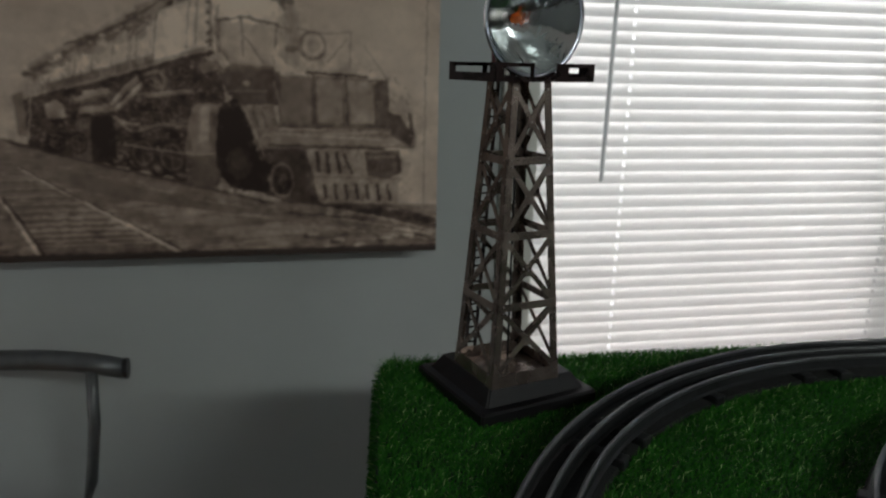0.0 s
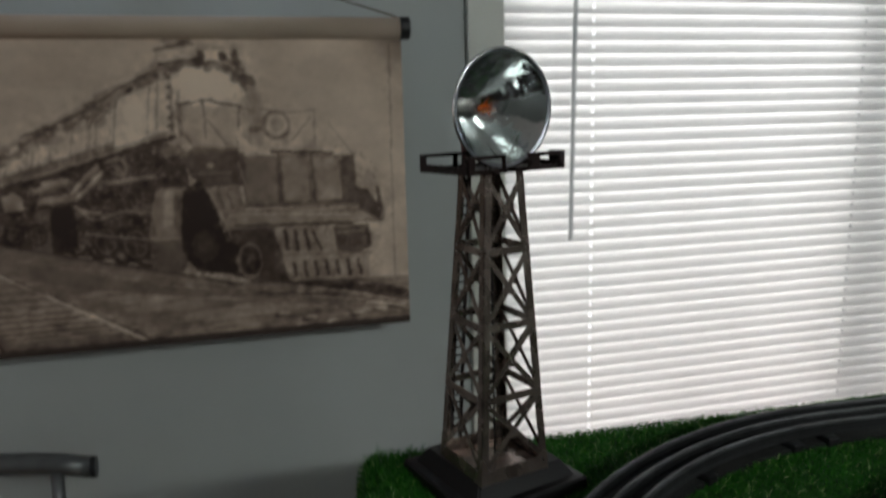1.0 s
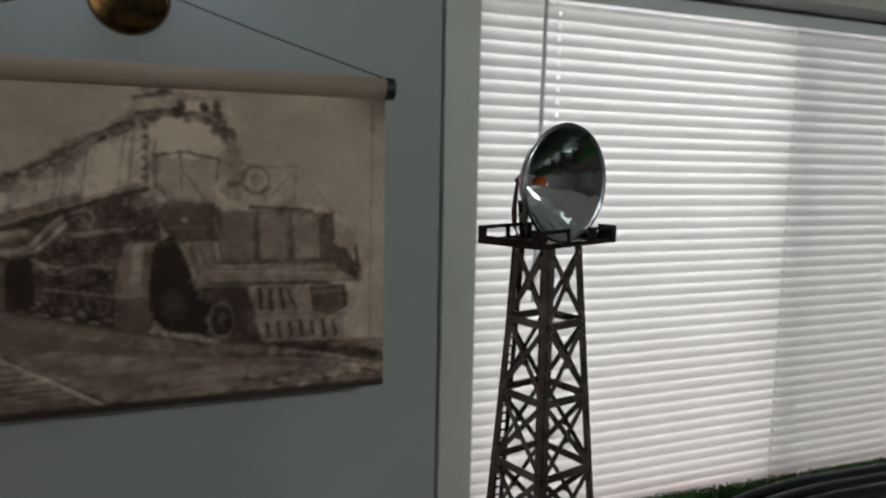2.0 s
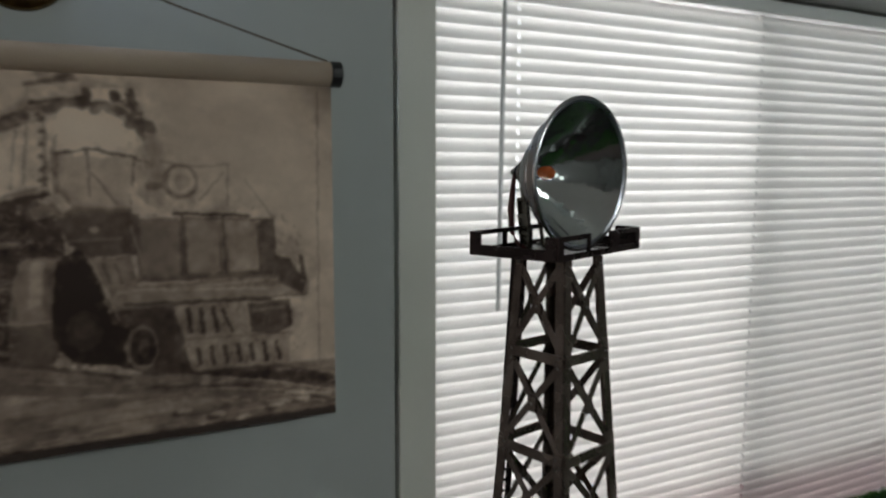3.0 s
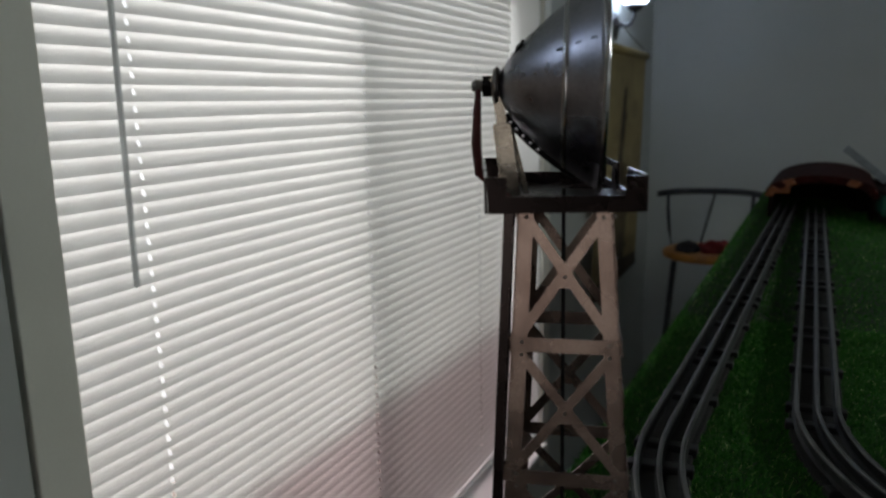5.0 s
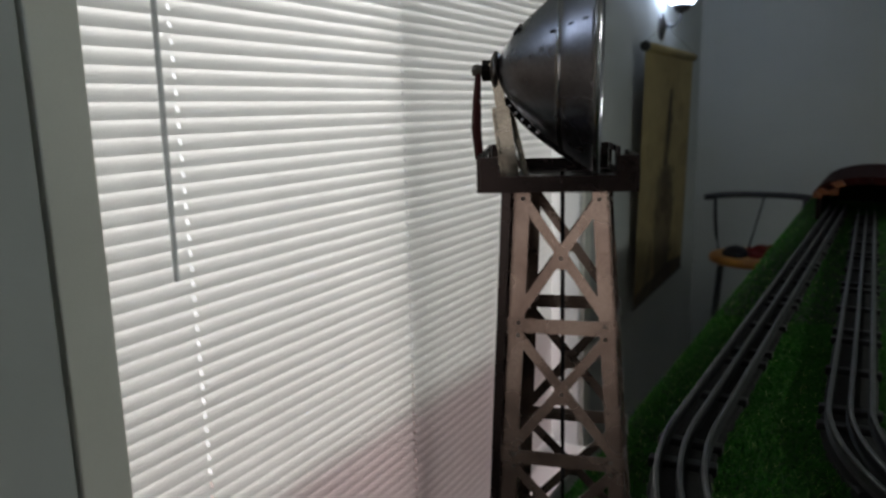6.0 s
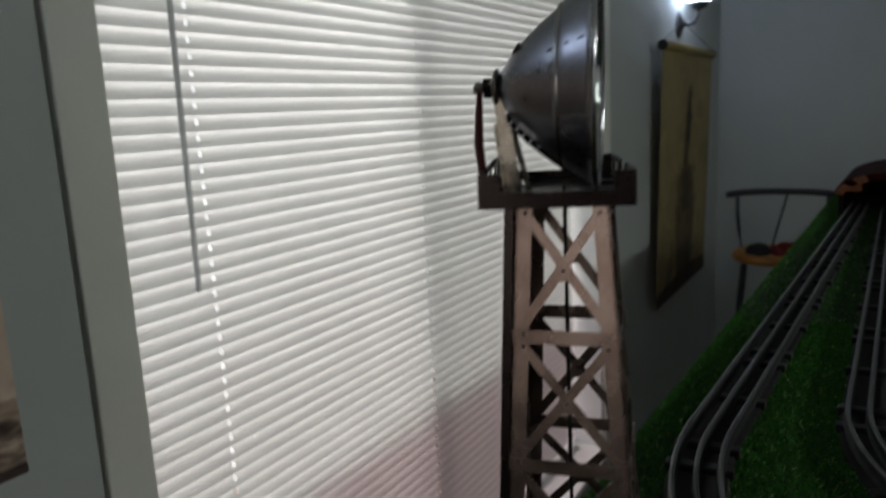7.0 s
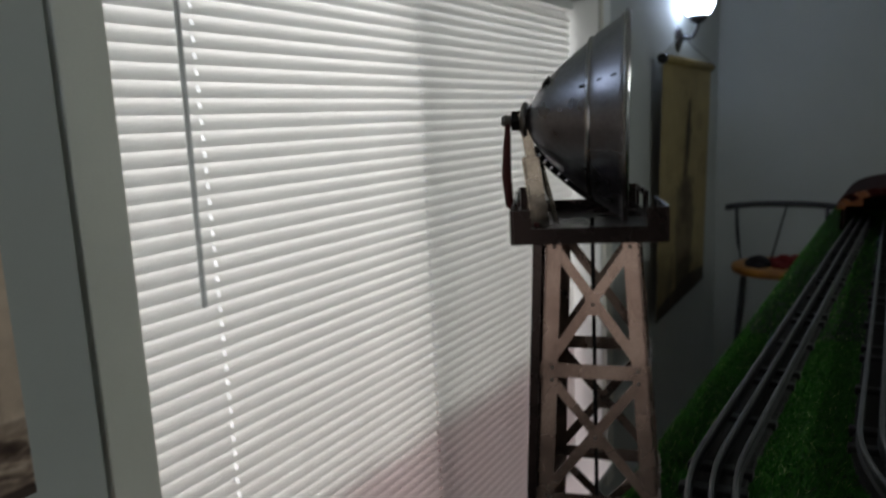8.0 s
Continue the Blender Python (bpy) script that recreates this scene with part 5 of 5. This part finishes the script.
for y in (-0.03, 0.03):
    part("fluorescent_tube", tube([(-0.59, y, lz - 0.006), (0.59, y, lz - 0.006)], 0.013, 14), M_LAMP_TUBE, batten, "lit white fluorescent tube", smooth=True)
part("end_plate", box(-0.624, -0.07, lz - 0.022, -0.62, 0.07, lz + 0.03), M_REVEAL, batten)
part("end_plate", box(0.62, -0.07, lz - 0.022, 0.624, 0.07, lz + 0.03), M_REVEAL, batten)
for x in (-0.5, 0.5):
    part("hanging_wire", tube([(x, 0, lz + 0.03), (x, 0, CEIL)], 0.0015, 6), M_CAP, batten)

# toys standing over the tracks at the far end
M_TINRED = material("tin_red", srgb(40, 9, 7), 0.85, 0.0, 0.3, 40, 700, 0.05, spec=0.1)
M_TINDARK = material("tin_dark", srgb(20, 12, 10), 0.9, 0.0, 0.2, 40, 700, 0.05, spec=0.1)
M_TINYEL = material("tin_amber", srgb(104, 54, 16), 0.4, 0, 0.2, 60, 700, 0.05)
M_TEAL = material("tin_teal", srgb(22, 100, 78), 0.4, 0.1, 0.15, 60, 700, 0.05)
M_TINGREY = material("tin_grey", srgb(112, 118, 124), 0.4, 0.5, 0.12, 60, 700, 0.05)
M_TINWHITE = material("tin_white", srgb(196, 192, 186), 0.5, 0, 0.1, 60, 700, 0.05)

shed = thing("toy_train_shed", pose(1.85, 0.462, TABLE - 0.004, 0, 0, -2), "tin toy train shed with dark red arched roof over the tracks", "toy building")


def arch(w, h, spring, x0, x1, inset=0.0, n=16):
    """A vault along x: straight sides up to spring, then an arc up to h."""
    bm = bmesh.new()
    prof = [(-w / 2, 0)] + [(-w / 2 * math.cos(math.pi * k / n), spring + (h - spring) * math.sin(math.pi * k / n)) for k in range(n + 1)] + [(w / 2, 0)]
    a = [bm.verts.new((x0, y, z)) for y, z in prof]
    b = [bm.verts.new((x1, y, z)) for y, z in prof]
    for k in range(len(prof) - 1):
        bm.faces.new((a[k], a[k + 1], b[k + 1], b[k]))
    ext = bmesh.ops.extrude_face_region(bm, geom=list(bm.faces))
    for v in ext["geom"]:
        if isinstance(v, bmesh.types.BMVert):
            v.co.z = max(0, v.co.z - 0.004)
            v.co.y *= 1 - 0.006 / (w / 2)
    bmesh.ops.recalc_face_normals(bm, faces=bm.faces)
    return bm


part("vault", arch(0.215, 0.090, 0.052, -0.10, 0.26), M_TINDARK, shed)
bm = bmesh.new()
prof = [(-0.116 * math.cos(math.pi * k / 16), 0.056 + 0.044 * math.sin(math.pi * k / 16)) for k in range(17)]
for x0, x1 in ((-0.115, 0.27),):
    a = [bm.verts.new((x0, y, z)) for y, z in prof]
    b = [bm.verts.new((x1, y, z)) for y, z in prof]
    for k in range(16):
        bm.faces.new((a[k], a[k + 1], b[k + 1], b[k]))
ext = bmesh.ops.extrude_face_region(bm, geom=list(bm.faces))
for v in ext["geom"]:
    if isinstance(v, bmesh.types.BMVert):
        v.co.z -= 0.0035
bmesh.ops.recalc_face_normals(bm, faces=bm.faces)
part("roof", bm, M_TINRED, shed, "dark red arched roof")
# painted fascia round the mouth, in red and amber pieces
for k in range(12):
    a0, a1 = math.pi * k / 12, math.pi * (k + 0.94) / 12
    bm = bmesh.new()
    pts = [(-r * math.cos(a), 0.050 + h * math.sin(a)) for a, r, h in ((a0, 0.116, 0.050), (a1, 0.116, 0.050), (a1, 0.098, 0.034), (a0, 0.098, 0.034))]
    vs = [bm.verts.new((-0.118, -y, z)) for y, z in pts] + [bm.verts.new((-0.113, -y, z)) for y, z in pts]
    for f in ((0, 1, 2, 3), (7, 6, 5, 4), (0, 4, 5, 1), (1, 5, 6, 2), (2, 6, 7, 3), (3, 7, 4, 0)):
        bm.faces.new([vs[i] for i in f])
    bmesh.ops.recalc_face_normals(bm, faces=bm.faces)
    part("fascia_panel", bm, M_TINYEL if k in (0, 1, 3, 8) else M_TINRED, shed, "amber panel" if k in (0, 1, 3, 8) else "dark red panel")
part("back_panel", box(0.255, -0.1, 0, 0.259, 0.1, 0.075), M_TINDARK, shed)
part("sign_panel", box(-0.109, 0.064, 0.056, -0.101, 0.096, 0.074, 0.003), M_TINYEL, shed, "amber painted panel")
part("post", box(-0.106, 0.1, 0.0, -0.098, 0.108, 0.056, 0.001), M_TINDARK, shed)
part("post", box(-0.106, -0.108, 0.0, -0.098, -0.1, 0.056, 0.001), M_TINDARK, shed)

wagon = thing("toy_wagon", pose(1.78, 0.325, TABLE - 0.004, 0, 0, 4), "teal tin toy wagon on the far turf", "toy wagon")
part("body", box(-0.07, -0.026, 0.014, 0.07, 0.026, 0.062, 0.006), M_TEAL, wagon)
part("roof", box(-0.073, -0.028, 0.062, 0.073, 0.028, 0.068, 0.003), M_TINDARK, wagon)
for x in (-0.045, 0.045):
    for y in (-0.024, 0.024):
        w_ = part("wheel", lathe([(0.0001, -0.003), (0.012, -0.003), (0.013, 0.0), (0.011, 0.003), (0.0001, 0.003)], 18), M_BLACK, wagon)
        w_.location = (x, y, 0.013)
crane = thing("toy_crane", pose(1.92, 0.36, TABLE - 0.004, 0, 0, 8), "grey tin toy crane with a raised boom", "toy crane")
part("cab", box(-0.03, -0.035, 0.0, 0.035, 0.035, 0.075, 0.004), M_TINDARK, crane)
bm = bmesh.new()
add_bar(bm, (-0.03, -0.03, 0.075), (-0.03, 0.062, 0.152), 0.018, 0.010, (1, 0, 0))
part("boom", bm, M_TINGREY, crane, "grey boom")
house = thing("toy_house", pose(1.62, 0.255, TABLE - 0.004, 0, 0, 10), "white tin toy house with a red roof", "toy building")
part("wall", box(-0.05, -0.04, 0, 0.05, 0.04, 0.055, 0.001), M_TINWHITE, house)
bm = bmesh.new()
vs = [bm.verts.new(p) for p in ((-0.056, -0.047, 0.053), (0.056, -0.047, 0.053), (0.056, 0, 0.09), (-0.056, 0, 0.09), (-0.056, 0.047, 0.053), (0.056, 0.047, 0.053))]
bm.faces.new((vs[0], vs[1], vs[2], vs[3]))
bm.faces.new((vs[3], vs[2], vs[5], vs[4]))
bm.faces.new((vs[0], vs[3], vs[4]))
bm.faces.new((vs[1], vs[5], vs[2]))
bm.faces.new((vs[0], vs[4], vs[5], vs[1]))
bmesh.ops.recalc_face_normals(bm, faces=bm.faces)
part("roof", bm, M_TINRED, house, "red tin roof")

# ---------------------------------------------------------------- turf blades
def turf_material():
    mat = bpy.data.materials.new("turf_blades")
    mat.use_nodes = True
    nt = mat.node_tree
    n, l = nt.nodes, nt.links
    b = n["Principled BSDF"]
    geo, ramp = n.new("ShaderNodeNewGeometry"), n.new("ShaderNodeValToRGB")
    tex, no, mx = n.new("ShaderNodeTexCoord"), n.new("ShaderNodeTexNoise"), n.new("ShaderNodeMix")
    no.inputs["Scale"].default_value = 22
    l.new(tex.outputs["Object"], no.inputs["Vector"])
    ramp.color_ramp.elements[0].color = srgb(22, 86, 10)
    ramp.color_ramp.elements[1].color = srgb(70, 134, 36)
    ramp.color_ramp.elements[1].position = 0.95
    # glints painted in as a pale colour on a few random blades
    g = ramp.color_ramp.elements.new(0.988)
    g.color = srgb(190, 212, 150)
    e = ramp.color_ramp.elements.new(0.6)
    e.color = srgb(34, 104, 18)
    l.new(geo.outputs["Random Per Island"], ramp.inputs[0])
    mx.data_type, mx.blend_type = "RGBA", "MULTIPLY"
    mx.inputs[0].default_value = 0.5
    l.new(ramp.outputs[0], mx.inputs[6])
    l.new(no.outputs[0], mx.inputs[7])
    l.new(mx.outputs[2], b.inputs["Base Color"])
    b.inputs["Roughness"].default_value = 0.62
    b.inputs["Specular IOR Level"].default_value = 0.2
    return mat


def to_segments(line):
    return np.array([[p.x, p.y] for p, s in line])


def near_line(xy, pts, d):
    """True where a point lies within d of a line of points."""
    hit = np.zeros(len(xy), bool)
    for a, b in zip(pts, pts[1:]):
        ab = b - a
        u = np.clip(((xy - a) @ ab) / (ab @ ab), 0, 1)
        hit |= np.hypot(*(xy - a - u[:, None] * ab).T) < d
    return hit


rng = np.random.default_rng(3)
count_near, count_far = 520000, 130000
xy = np.concatenate([np.c_[rng.uniform(-0.06, 0.85, count_near), rng.uniform(0.02, 0.68, count_near)], np.c_[rng.uniform(0.85, 2.60, count_far), rng.uniform(0.0, 0.66, count_far)]])
inside = np.ones(len(xy), bool)
for (ax, ay), (bx, by) in zip(TC, TC[1:] + TC[:1]):
    inside &= ((bx - ax) * (xy[:, 1] - ay) - (by - ay) * (xy[:, 0] - ax)) / math.hypot(bx - ax, by - ay) > 0.003
corner = np.array([0.067 + 0.022, 0.670 - 0.022])
inside &= ~((xy[:, 0] < corner[0]) & (xy[:, 1] > corner[1]) & (np.hypot(*(xy - corner).T) > 0.022))
inside &= ~near_line(xy, to_segments(outer), 0.022) & ~near_line(xy, to_segments(inner), 0.022)
c_, s_ = math.cos(radians(16.8)), math.sin(radians(16.8))
rel = (xy - np.array([0.161, 0.6045])) @ np.array([[c_, -s_], [s_, c_]])
inside &= ~((np.abs(rel[:, 0]) < 0.051) & (np.abs(rel[:, 1]) < 0.051))
xy = xy[inside]
# the mat is rolled over the edges: blades there start lower and lean outwards
z0 = np.full(len(xy), TABLE - 0.0056)
n_ = len(xy)
h = rng.uniform(0.0016, 0.0046, n_) + lift(xy[:, 0], xy[:, 1]) * rng.uniform(0.3, 1.0, n_)
ang = rng.uniform(0, 2 * np.pi, n_)
lean = rng.uniform(0.2, 1.5, n_)
wd = rng.uniform(0.00024, 0.00044, n_)
far = xy[:, 0] > 0.85
wd[far] *= 1.6
top = np.c_[np.cos(ang) * lean * h, np.sin(ang) * lean * h, h]
sd = np.c_[-np.sin(ang + 0.6) * wd, np.cos(ang + 0.6) * wd, np.zeros(n_)]
root = np.c_[xy, z0]
mid = root + top * np.array([0.35, 0.35, 0.6])
tip = root + top
verts = np.stack([root - sd, root + sd, mid + sd * 0.9, mid - sd * 0.9, tip + sd * 0.3, tip - sd * 0.3], 1).reshape(-1, 3)


def edge_blades(a, b, count):
    """Blades standing out of the mat's side where it folds down."""
    a, b = np.array(a), np.array(b)
    d = (b - a) / np.linalg.norm(b - a)
    out = np.array([d[1], -d[0]])
    u = rng.uniform(0, 1, count)
    zz = TABLE - 0.006 - rng.uniform(0, 1, count) ** 1.5 * 0.075
    roll = np.clip((zz - (TABLE - 0.016)) / 0.010, 0, 1) * 0.008
    base = np.c_[a + (b - a) * u[:, None] - out * roll[:, None], zz]
    hh = rng.uniform(0.003, 0.006, count)
    t = np.c_[out * hh[:, None] + d * rng.normal(0, 0.0025, count)[:, None], rng.uniform(-0.004, 0.005, count)]
    s = np.c_[np.outer(rng.uniform(0.4, 1, count), d) * 0.0008, rng.uniform(-0.0005, 0.0005, count)]
    m = base + t * 0.6
    e = base + t
    return np.stack([base - s, base + s, m + s * 0.9, m - s * 0.9, e + s * 0.3, e - s * 0.3], 1).reshape(-1, 3)


left = edge_blades(TC[3], TC[0], 16000)
back = edge_blades(TC[2], TC[3], 16000)
verts = np.concatenate([verts, left, back])
k_ = np.arange(len(verts) // 6)[:, None] * 6
quads = np.concatenate([k_ + np.array([0, 1, 2, 3]), k_ + np.array([3, 2, 4, 5])])
me = bpy.data.meshes.new("turf_blades")
me.from_pydata(verts.tolist(), [], quads.tolist())
me.materials.append(turf_material())
tagged(new("turf_blades", me), "short bright green artificial grass blades on the table", "grass", kind="stuff")
